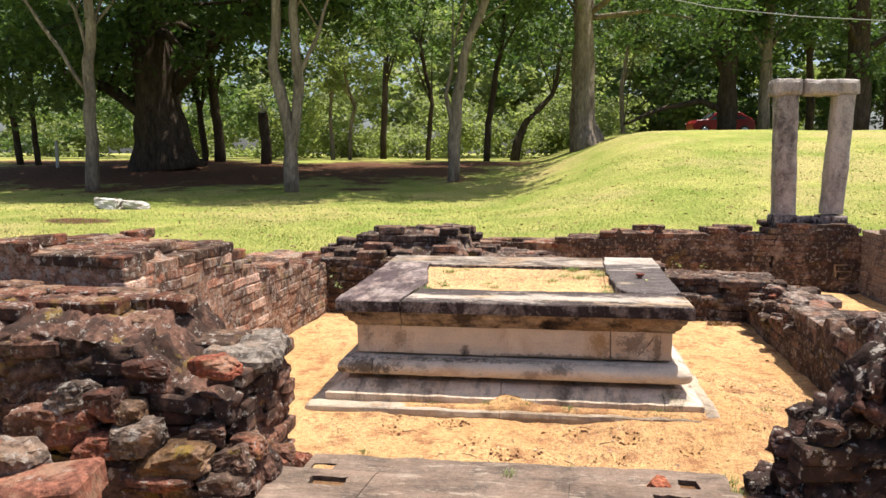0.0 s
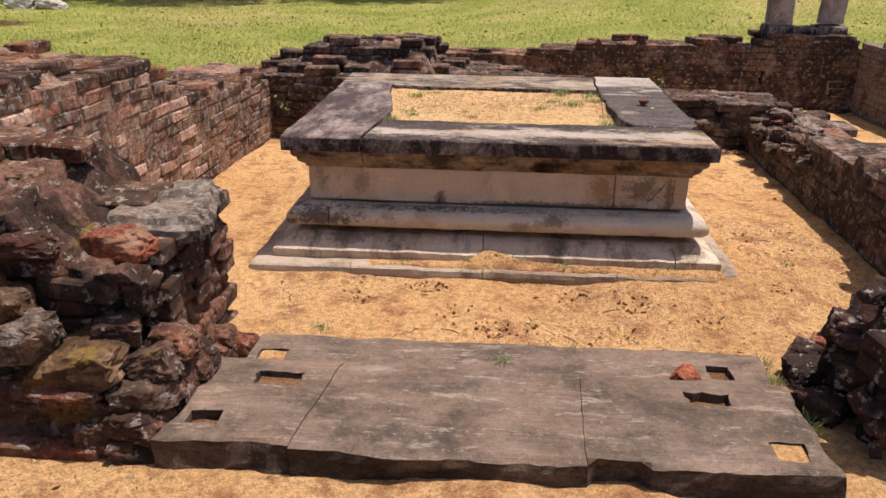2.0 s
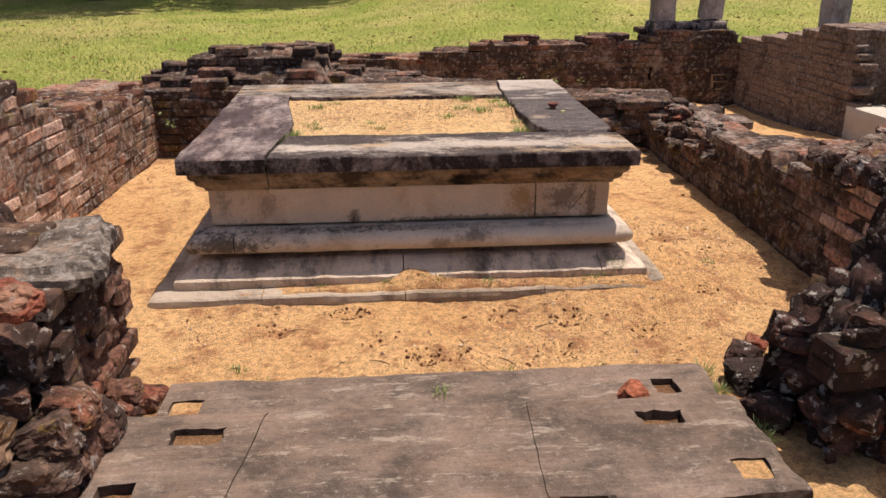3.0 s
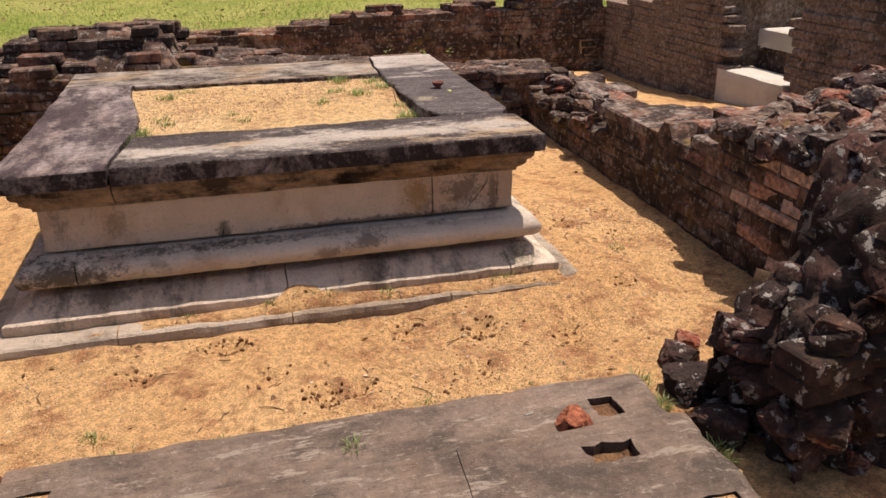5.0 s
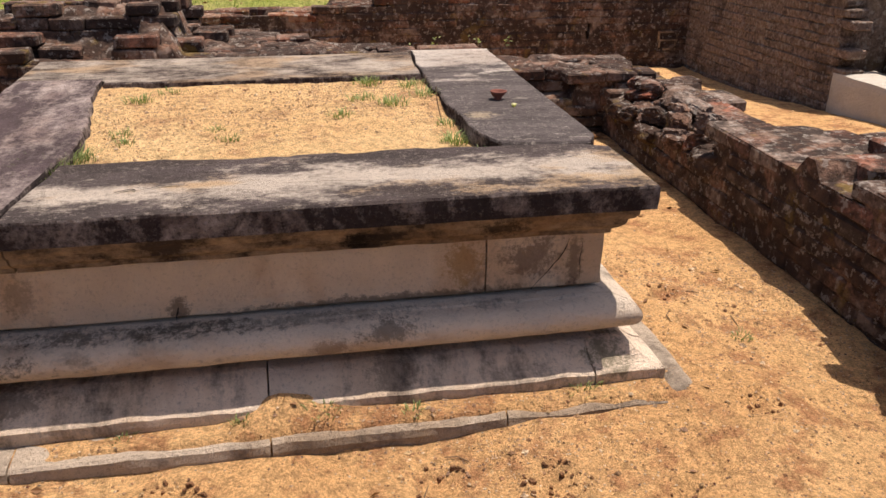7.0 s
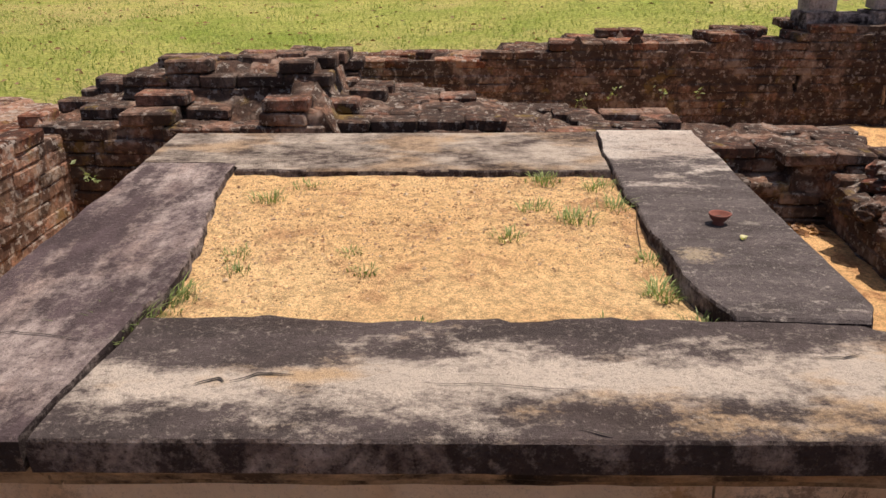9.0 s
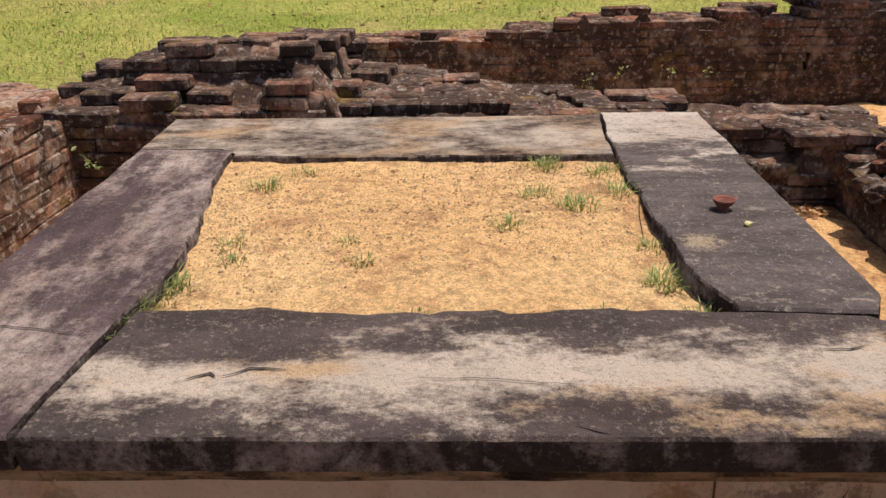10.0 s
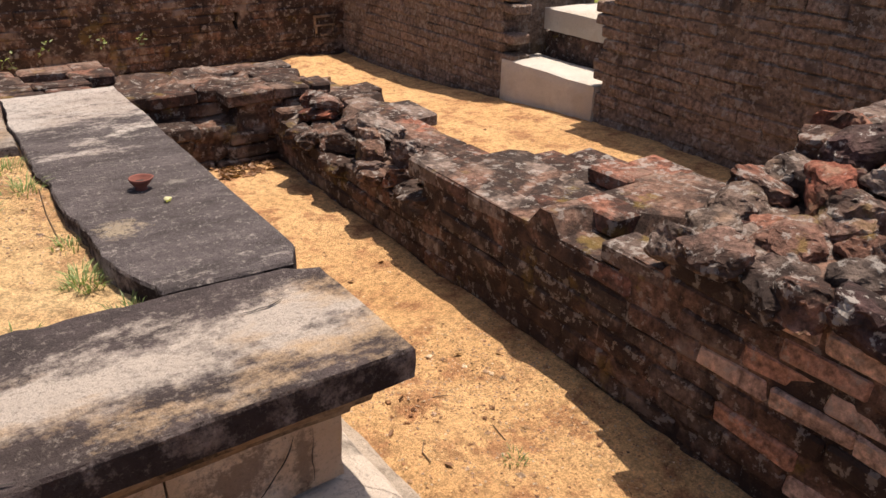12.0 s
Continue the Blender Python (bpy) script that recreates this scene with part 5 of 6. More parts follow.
def brick_fragment():
    """A wedge-shaped piece of red brick, broken across, tilted on one edge."""
    bm = bmesh.new()
    bmesh.ops.create_cube(bm, size=1.0, matrix=Matrix.Diagonal((0.115, 0.075, 0.055, 1)))
    for at, d in (((0.035, 0, 0.01), (0.8, 0.2, 0.55)), ((-0.04, 0.02, 0), (-0.8, 0.6, 0.25)), ((0, -0.03, 0.02), (0.2, -0.7, 0.7))):
        bmesh.ops.bisect_plane(bm, geom=bm.verts[:] + bm.edges[:] + bm.faces[:], plane_co=at, plane_no=d, clear_outer=True)
        bmesh.ops.holes_fill(bm, edges=[e for e in bm.edges if e.is_boundary])
    bmesh.ops.triangulate(bm, faces=bm.faces[:])
    for _ in range(3):
        bmesh.ops.subdivide_edges(bm, edges=[e for e in bm.edges if e.calc_length() > 0.018], cuts=1)
        bmesh.ops.triangulate(bm, faces=bm.faces[:])
    for v in bm.verts:
        v.co += noise.noise_vector(v.co * 40) * 0.005 + noise.noise_vector(v.co * 110) * 0.0022
    ob = new("brick_fragment", bm_mesh("brick_fragment", bm, BRICK_FRESH))
    ob.location, ob.rotation_euler = (0.705, -1.118, 0.072), (0.35, 0.22, 0.25)
    return tagged(ob, "broken wedge of bright red brick lying on the threshold", "brick")


BRICK_FRESH = brick_surface("brick_fresh", [(0.42, 0.13, 0.065), (0.36, 0.12, 0.065)], crust=0.5, crust_from=0.56, lichen=0.0, moss=0.0, pale_tone=(0.50, 0.24, 0.14), pale_amount=0.5)
brick_fragment()
chip = new("stone_chip", worn_block("stone_chip", (0.035, 0.012, 0.006), WHITE_STONE, 0.002, 0.01, 0.001))
chip.location, chip.rotation_euler = (0.59, -1.03, 0.056), (0, 0, 0.3)
tagged(chip, "small white stone chip on the threshold", "stone")


def leaf_quads(centres, sizes, flat=0.4, seed=1, narrow=0.5):
    """Leaves: a bent kite of two faces at each centre."""
    g = np.random.RandomState(seed)
    c = np.asarray(centres, float)
    n = len(c)
    d = g.normal(size=(n, 3))
    d[:, 2] *= flat
    d /= np.linalg.norm(d, axis=1)[:, None]
    up = g.normal(size=(n, 3)) * 0.6 + np.array((0, 0, 1.0))
    side = np.cross(d, up)
    side /= np.linalg.norm(side, axis=1)[:, None]
    nor = np.cross(side, d)
    ln = (np.asarray(sizes) * g.uniform(0.7, 1.3, n))[:, None]
    v = np.stack([c - d * ln * 0.5, c + side * ln * narrow * 0.5 + nor * ln * 0.08, c + d * ln * 0.5, c - side * ln * narrow * 0.5 + nor * ln * 0.08], axis=1).reshape(-1, 3)
    return v, [(4 * i, 4 * i + 1, 4 * i + 2, 4 * i + 3) for i in range(n)]


def grass_tuft(at, spread_r, height, blades, seed, material=WEED):
    r = random.Random(seed)
    verts, faces = [], []
    for _ in range(int(blades * 1.6)):
        a, d = r.uniform(0, 6.283), spread_r * 1.1 * r.random() ** 0.8
        x, y = d * math.cos(a), d * math.sin(a)
        h, lean, w = height * r.uniform(0.25, 0.75), r.uniform(0.5, 1.6), r.uniform(0.0010, 0.0020)
        la = a + r.gauss(0, 0.8)
        lx, ly = math.cos(la) * lean * h, math.sin(la) * lean * h
        px, py = -math.sin(la) * w, math.cos(la) * w
        b = len(verts)
        verts += [(x - px, y - py, -0.004), (x + px, y + py, -0.004), (x + lx * 0.4 + px, y + ly * 0.4 + py, h * 0.6), (x + lx * 0.4 - px, y + ly * 0.4 - py, h * 0.6), (x + lx, y + ly, h * 0.85)]
        faces += [(b, b + 1, b + 2, b + 3), (b + 3, b + 2, b + 4)]
    ob = new("grass_tuft", mesh_from("grass_tuft", verts, faces, material))
    ob.location = at
    return tagged(ob, "small green tuft of grass growing from the sand", "grass", "grass tufts in the sand", "stuff")


for n, (x, y, rad, h, b) in enumerate(((-0.655, 0.45, 0.085, 0.085, 150), (-0.61, 0.60, 0.07, 0.065, 90), (-0.60, 0.66, 0.05, 0.04, 36), (-0.51, 0.89, 0.045, 0.03, 32), (-0.48, 0.78, 0.03, 0.03, 20), (-0.51, 1.32, 0.05, 0.045, 44),
                                        (-0.40, 1.46, 0.06, 0.03, 30), (-0.2, 0.9, 0.03, 0.025, 22), (-0.15, 0.78, 0.035, 0.03, 22), (0.24, 1.0, 0.045, 0.035, 40), (0.39, 1.52, 0.06, 0.05, 60), (0.34, 1.24, 0.05, 0.045, 40),
                                        (0.45, 1.13, 0.055, 0.045, 56), (0.57, 1.45, 0.05, 0.05, 46), (0.585, 1.22, 0.05, 0.05, 46), (0.60, 0.68, 0.055, 0.06, 70), (0.615, 0.86, 0.04, 0.035, 30), (0.66, 0.49, 0.05, 0.05, 50), (0.0, 0.49, 0.04, 0.025, 20), (0.44, 0.49, 0.05, 0.03, 24))):
    grass_tuft((x, y, fill_height(x, y)), rad, h, b, 100 + n)
for n, (x, y, z, rad, h, b) in enumerate(((-0.43, -0.08, 0.03, 0.03, 0.03, 16), (-0.12, -0.075, 0.04, 0.03, 0.03, 16), (0.10, -0.075, 0.05, 0.05, 0.035, 26), (0.83, -0.075, 0.025, 0.06, 0.03, 30), (0.34, -0.10, 0.025, 0.03, 0.03, 16),
                                           (-0.69, -0.73, 0.0, 0.04, 0.03, 24), (0.06, -0.87, 0.0, 0.035, 0.035, 26), (1.04, -0.88, 0.0, 0.04, 0.06, 50), (1.035, -1.04, 0.0, 0.03, 0.06, 50), (1.06, -1.31, 0.0, 0.04, 0.08, 50), (0.32, -0.80, 0.0, 0.04, 0.025, 20),
                                           (0.05, -1.05, 0.055, 0.03, 0.04, 22), (-0.95, -0.92, 0.0, 0.05, 0.05, 50), (-0.62, -0.86, 0.0, 0.06, 0.03, 40), (1.49, 0.19, 0.0, 0.035, 0.03, 24), (-0.95, -1.10, 0.0, 0.03, 0.05, 30), (-0.3, -0.87, 0.0, 0.08, 0.02, 26), (0.7, -0.87, 0.0, 0.1, 0.02, 30))):
    grass_tuft((x, y, max(z, sand_height(x, y))), rad, h, b, 200 + n)


def sprig(at, seed, lean):
    """A small plant in a wall joint: a bent stem with a few pale leaves."""
    r = random.Random(seed)
    root = thing("wall_sprig", at, "pale small-leaved weed growing from a wall joint", "weed", "sprigs in the walls")
    v, f = tube([(0, 0, 0), (lean * 0.3, -0.03, 0.03), (lean, -0.06, 0.09)], [0.003, 0.0025, 0.0015], 5)
    part("stem", mesh_from("stem", v, f, WEED), root)
    pts = [(lean * t + r.gauss(0, 0.025), -0.06 * t - r.random() * 0.02, 0.09 * t + r.gauss(0, 0.02)) for t in [r.random() for _ in range(11)]]
    v, f = leaf_quads(pts, [0.035] * len(pts), 0.6, seed)
    part("leaves", mesh_from("leaves", v, f, leaf_surface("sprig_leaf", (0.34, 0.36, 0.22), (0.22, 0.28, 0.12))), root)


for n, (x, y, z) in enumerate(((1.85, 5.58, 0.08), (1.38, 5.58, 0.07), (1.18, 5.58, 0.0), (2.1, 5.58, 0.08), (-1.72, 2.71, 0.24))):
    sprig((x, y, z), 40 + n, 0.05 if n % 2 else -0.04)

# pale mortar round one brick of the north wall
seam = new("mortar_seam", mesh_from("mortar_seam", [], [], STEP))
bm = bmesh.new()
for x, z, sx_, sz_ in ((3.775, 0.155, 0.21, 0.016), (3.775, 0.075, 0.21, 0.016), (3.678, 0.115, 0.016, 0.09), (3.872, 0.115, 0.016, 0.09), (3.69, 0.04, 0.016, 0.07), (3.86, 0.02, 0.016, 0.10), (3.80, -0.01, 0.13, 0.014)):
    got = bmesh.ops.create_cube(bm, size=1.0, matrix=Matrix.LocRotScale((x, 5.592, z), None, (sx_, 0.02, sz_)))
    for q in got["verts"]:
        q.co += noise.noise_vector(q.co * 30) * 0.006
seam.data = bm_mesh("mortar_seam", bm, CORNICE)
tagged(seam, "pale mortar seams round one brick of the wall", "mortar", kind="structure")

# ---- loose cover: pebbles, dry leaves, grass ----
def scatter_pebbles(name, count, area, height, seed, sizes, label, material=PEBBLE):
    r = random.Random(seed)
    base = [(1, 0, 0), (-1, 0, 0), (0, 1, 0), (0, -1, 0), (0, 0, 0.8), (0, 0, -0.8)]
    tri = [(0, 2, 4), (2, 1, 4), (1, 3, 4), (3, 0, 4), (2, 0, 5), (1, 2, 5), (3, 1, 5), (0, 3, 5)]
    verts, faces = [], []
    while count:
        x, y = r.uniform(*area[:2]), r.uniform(*area[2:])
        if noise.noise(Vector((x * 1.1, y * 1.1, seed))) < r.uniform(-0.5, 0.35):
            continue
        count -= 1
        k = r.uniform(*sizes) * (2.2 if r.random() < 0.03 else 1)
        a = r.uniform(0, 6.28)
        z = height(x, y) + k * 0.2
        b = len(verts)
        for (px, py, pz) in base:
            px, py, pz = px * k * r.uniform(0.7, 1.2), py * k * r.uniform(0.5, 1.0), pz * k * r.uniform(0.5, 0.9)
            verts.append((x + px * math.cos(a) - py * math.sin(a), y + px * math.sin(a) + py * math.cos(a), z + pz))
        faces += [(b + i, b + j, b + l) for i, j, l in tri]
    tagged(new(name, mesh_from(name, verts, faces, material)), label, "gravel", kind="stuff")


scatter_pebbles("gravel", 15000, (-1.0, 1.9, -0.95, 0.9), sand_height, 3, (0.0020, 0.0062), "fine mixed gravel strewn over the sand")
scatter_pebbles("gravel", 3500, (-1.9, 3.8, 0.9, 5.5), sand_height, 4, (0.003, 0.008), "fine mixed gravel strewn over the sand")
scatter_pebbles("gravel", 1500, (-2.0, 1.9, -3.2, -1.7), sand_height, 5, (0.003, 0.009), "fine mixed gravel strewn over the sand")
scatter_pebbles("gravel", 5500, (-0.68, 0.68, 0.42, 1.6), fill_height, 6, (0.0018, 0.0052), "coarse pale gravel filling the altar")
clod_rng = random.Random(31)
clods = []
for n, (x, y) in enumerate(PITS):
    for _ in range(40 if n in (0, 2, 4) else 12):
        a, d = clod_rng.uniform(0, 6.28), 0.070 * clod_rng.random() ** 0.7
        p, q, e = x + d * 1.3 * math.cos(a), y + d * math.sin(a), clod_rng.uniform(0.004, 0.013)
        m = Matrix.LocRotScale((p, q, sand_height(p, q) + e * 0.15), Euler((clod_rng.uniform(0, 6), clod_rng.uniform(0, 6), 0)), (e * 1.3, e, e * 0.8))
        clods.append((clod_rng.choice(pool_of(CLOD, "brick")), m))
clod_verts, clod_faces = [], []
for me, m in clods:
    clod_faces.extend(tuple(len(clod_verts) + i for i in f.vertices) for f in me.polygons)
    clod_verts.extend(m @ v.co for v in me.vertices)
tagged(new("earth_clods", mesh_from("earth_clods", clod_verts, clod_faces, CLOD)), "dark earth clods scraped up round small pits in the sand", "earth", kind="stuff")
scatter_pebbles("brick_crumbs", 110, (-1.0, 1.85, -0.95, 1.2), sand_height, 8, (0.004, 0.008), "dark brick crumbs strewn over the sand", BRICK)


def strew_leaves(name, count, area, height, seed, size, label, material=DRY_LEAF, keep=None):
    r = random.Random(seed)
    pts, sz = [], []
    while len(pts) < count:
        x, y = r.uniform(*area[:2]), r.uniform(*area[2:])
        if keep and not keep(x, y):
            continue
        pts.append((x, y, height(x, y) + 0.006))
        sz.append(size)
    v, f = leaf_quads(pts, sz, 0.12, seed)
    tagged(new(name, mesh_from(name, v, f, material)), label, "leaves", kind="stuff")


strew_leaves("dry_leaves", 90, (-1.0, 1.85, -0.9, 1.4), sand_height, 12, 0.028, "brown leaf scraps lying on the sand")
strew_leaves("dry_leaves", 130, (1.62, 1.95, 2.55, 2.72), sand_height, 13, 0.05, "drift of dry brown leaves in a wall corner")
strew_leaves("dry_leaves", 3000, (-16, 14, 3.6, 19), lawn_height, 14, 0.065, "fallen brown leaves scattered on the lawn", DRY_LEAF, lambda x, y: in_pit(x, y) < 0.01)
strew_leaves("dry_leaves", 40, (-1.9, 1.9, -3.0, -1.75), sand_height, 15, 0.04, "brown leaf scraps lying on the sand")


def lawn_blades(count, seed):
    g = random.Random(seed)
    verts, faces = [], []
    while count:
        y = 3.4 + 14 * g.random() ** 1.6
        x = g.uniform(-10 if y < 10 else -13, 10)
        if in_pit(x, y) > 0.01 or noise.noise(Vector((x * 0.8, y * 0.8, 2))) < g.uniform(-0.7, 0.2):
            continue
        count -= 1
        z = lawn_height(x, y)
        h, a, w = g.uniform(0.02, 0.05), g.uniform(0, 6.28), g.uniform(0.004, 0.008)
        lx, ly = g.gauss(0, 0.022), g.gauss(0, 0.022)
        b = len(verts)
        verts += [(x - w * math.cos(a), y - w * math.sin(a), z - 0.005), (x + w * math.cos(a), y + w * math.sin(a), z - 0.005), (x + lx, y + ly, z + h)]
        faces.append((b, b + 1, b + 2))
    tagged(new("lawn_grass", mesh_from("lawn_grass", verts, faces, BLADE)), "short green and straw-coloured grass blades", "grass", kind="stuff")


lawn_blades(60000, 5)

twigs = random.Random(4)
for n in range(26):
    x, y = twigs.uniform(-0.95, 1.75), twigs.uniform(-0.85, 0.6)
    if -0.2 < y and abs(x) < 1.2:
        continue
    ln, a = twigs.uniform(0.03, 0.09), twigs.uniform(0, 6.28)
    v, f = tube([(-ln / 2, 0, 0.002), (0, twigs.gauss(0, 0.006), 0.005), (ln / 2, 0, 0.002)], [0.0018, 0.002, 0.0012], 5)
    ob = new("twig", mesh_from("twig", v, f, TWIG))
    ob.location, ob.rotation_euler = (x, y, sand_height(x, y)), (0, 0, a)
    tagged(ob, "short dry brown twig lying on the sand", "twig", "twigs on the sand")

# two white stones on the lawn
for n, (x, y, a, b, c) in enumerate(((-9.75, 12.6, 0.55, 0.4, 0.30), (-9.12, 12.7, 0.60, 0.36, 0.24))):
    ob = new("boulder", rock_pool(WHITE_STONE, n + 2)[n])
    ob.matrix_basis = Matrix.LocRotScale((x, y, lawn_height(x, y) + c * 0.25), Euler((0, 0.1, 0.4 * n)), (a, b, c))
    tagged(ob, "pale bare stone lying on the lawn", "stone", "white stones on the lawn")

# ---- trees ----
def tree(name, label, stems, bark, leaf, clumps, per_clump, leaf_size, crown, seed, flutes=0, flute=0.0, group="trees behind the lawn"):
    """stems: lists of (x, y, z, radius), the first is the trunk. crown: (centre, radii); clumps of leaves fill its shell and hang from the stems' ends."""
    r = random.Random(seed)
    x0, y0, z0, _ = stems[0][0]
    base = min(z0, lawn_height(x0, y0)) - 0.15
    root = thing(name, (x0, y0, base), label, "tree", group)
    o = Vector((x0, y0, base))
    for n, stem in enumerate(stems):
        pts, rad = [], []
        for (a, b) in zip(stem, stem[1:]):
            for k in range(5):
                t = k / 5
                p = Vector(a[:3]).lerp(Vector(b[:3]), t)
                if n == 0 and not pts:
                    p.z = base
                p += noise.noise_vector(p * 0.9 + Vector((seed, 0, 0))) * 0.12 * (1 if pts else 0)
                pts.append(p - o)
                rad.append(a[3] + (b[3] - a[3]) * t)
        pts.append(Vector(stem[-1][:3]) - o)
        rad.append(stem[-1][3])
        v, f = tube(pts, rad, 14 if rad[0] > 0.3 else 9, 0.35, seed, flutes if n == 0 else 0, flute)
        part("trunk" if n == 0 else "limb", mesh_from("trunk" if n == 0 else "limb", v, f, bark, True), root)
    if not clumps:
        return root
    (cx, cy, cz), (rx, ry, rz) = crown
    spots = []
    for _ in range(clumps):
        d = Vector((r.gauss(0, 1), r.gauss(0, 1), r.gauss(0, 1))).normalized() * r.uniform(0.45, 1.0)
        spots.append(Vector((cx + d.x * rx, cy + d.y * ry, cz + d.z * rz)))
    # branches from the stems into the crown
    for n, p in enumerate(spots[:8]):
        s = stems[n % len(stems)]
        q = Vector(s[-1 if n % 2 else -2][:3])
        mid = q.lerp(p, 0.5) + Vector((0, 0, 0.4))
        rr = max(0.03, s[-1][3] * 0.5)
        v, f = tube([q - o, mid - o, p - o], [rr, rr * 0.6, rr * 0.2], 6, 0.3, n)
        part("branch", mesh_from("branch", v, f, bark, True), root)
    pts, sz = [], []
    for p in spots:
        cr = r.uniform(0.7, 1.5) * min(rx, 4) / 4
        for _ in range(int(per_clump * r.uniform(0.6, 1.4))):
            d = Vector((r.gauss(0, 1), r.gauss(0, 1), r.gauss(0, 0.6)))
            pts.append(tuple(p + d * cr * 0.55 - o))
            sz.append(leaf_size)
    v, f = leaf_quads(pts, sz, 0.6, seed, 0.55)
    part("crown", mesh_from("crown", v, f, leaf), root)
    return root


tree("slim_tree", "slim pale-barked tree with bare lower branches", [
    [(-13.91, 18.88, 0.44, 0.215), (-13.86, 18.89, 2.75, 0.178), (-13.75, 18.9, 5.23, 0.16), (-14.0, 18.87, 9.84, 0.106)],
    [(-13.86, 18.89, 3.28, 0.075), (-14.7, 18.78, 4.7, 0.064), (-15.76, 18.64, 6.12, 0.046), (-16.81, 18.5, 7.54, 0.028)],
    [(-13.79, 18.9, 4.34, 0.073), (-14.17, 18.85, 5.76, 0.055), (-14.88, 18.76, 7.0, 0.036)]], BARK_PALE, LEAF_MID, 60, 130, 0.28, ((-14.0, 19.5, 10.2), (6.0, 6.0, 2.8)), 1)
tree("forked_tree", "pale tree with two stems forking near the ground", [
    [(-7.4, 18.72, 0.36, 0.23), (-7.47, 18.71, 2.01, 0.19), (-7.89, 18.65, 4.23, 0.153), (-7.69, 18.68, 6.44, 0.136), (-8.03, 18.64, 10.36, 0.085)],
    [(-7.42, 18.72, 1.5, 0.15), (-7.15, 18.75, 3.55, 0.153), (-7.28, 18.73, 5.59, 0.136), (-6.67, 18.81, 9.51, 0.085)],
    [(-7.18, 18.74, 3.72, 0.07), (-6.5, 18.83, 5.08, 0.053), (-6.0, 18.9, 6.61, 0.036)]], BARK_PALE, LEAF_MID, 60, 130, 0.28, ((-6.4, 19.6, 10.0), (6.0, 5.5, 2.8)), 2)
tree("leaning_tree", "slim pale tree leaning as it rises", [
    [(-2.97, 22.32, 0.6, 0.215), (-2.9, 22.33, 2.84, 0.192), (-2.67, 22.35, 4.57, 0.172), (-2.02, 22.44, 6.1, 0.153), (-1.07, 22.56, 9.55, 0.096)],
    [(-2.93, 22.32, 2.08, 0.096), (-3.2, 22.29, 3.42, 0.077), (-2.97, 22.32, 4.95, 0.057)]], BARK_PALE, LEAF_MID, 54, 130, 0.28, ((-1.2, 24.5, 10.2), (5.2, 5.0, 2.8)), 3)
tree("fig_tree", "huge dark fig tree with a flared buttressed trunk", [
    [(-15.52, 26.74, 0.94, 1.45), (-15.57, 26.73, 1.97, 1.13), (-15.57, 26.73, 3.61, 0.94), (-15.87, 26.69, 6.42, 0.77), (-16.1, 26.66, 11.34, 0.61)],
    [(-16.1, 26.62, 3.0, 0.30), (-17.61, 26.47, 4.08, 0.234), (-19.47, 26.23, 4.78, 0.141)],
    [(-15.1, 26.83, 4.1, 0.34), (-12.97, 27.07, 6.19, 0.234), (-11.34, 27.28, 7.59, 0.164)]], BARK_DARK, LEAF_DARK, 130, 190, 0.32, ((-15.5, 27.0, 8.4), (10.0, 8.5, 4.8)), 4, 7, 0.10)
tree("fluted_tree", "large tree with a grey fluted trunk at the mound's edge", [
    [(1.83, 30.0, 1.65, 0.76), (1.74, 29.98, 2.71, 0.53), (1.66, 29.97, 4.88, 0.458), (1.59, 29.97, 7.05, 0.386), (1.47, 29.95, 12.84, 0.29)]], BARK_PALE, LEAF_DARK, 60, 150, 0.28, ((1.8, 30.5, 8.8), (6.8, 5.0, 4.2)), 5, 6, 0.14)
tree("spreading_tree", "dark spreading tree with long low limbs", [
    [(10.06, 42.15, 2.4, 0.56), (10.12, 42.16, 6.29, 0.447), (9.8, 42.12, 10.13, 0.383), (9.49, 42.08, 13.96, 0.256)],
    [(9.99, 42.15, 3.74, 0.192), (8.7, 41.98, 4.44, 0.16), (6.64, 41.71, 4.06, 0.128), (4.42, 41.42, 3.1, 0.064)],
    [(10.06, 42.15, 5.65, 0.192), (8.85, 42.0, 7.73, 0.16), (6.95, 41.75, 9.97, 0.096)]], BARK_DARK, LEAF_DARK, 64, 130, 0.34, ((8.6, 42, 10.5), (8.0, 5.5, 4.4)), 6)
tree("tall_tree", "tall straight brown tree trunk", [
    [(12.12, 42.42, 2.53, 0.33), (12.12, 42.42, 6.93, 0.287), (12.24, 42.44, 12.68, 0.224)]], BARK_PALE, LEAF_MID, 40, 120, 0.32, ((13.0, 44.0, 11.0), (5.5, 4.0, 4.0)), 7)
tree("broad_tree", "broad dark tree behind the pillars", [
    [(15.96, 39.89, 2.75, 0.74), (16.14, 39.92, 6.57, 0.537), (15.67, 39.86, 11.94, 0.417)]], BARK_DARK, LEAF_DARK, 70, 140, 0.32, ((16.5, 40, 10.2), (8.0, 5.0, 4.6)), 8)
tree("tall_tree", "tall straight dark tree trunk", [
    [(21.15, 48.63, 3.1, 0.319), (21.25, 48.65, 8.96, 0.284), (21.08, 48.62, 13.21, 0.213)]], BARK_DARK, LEAF_MID, 36, 120, 0.34, ((21, 48, 11.0), (6.0, 4.0, 4.5)), 9)
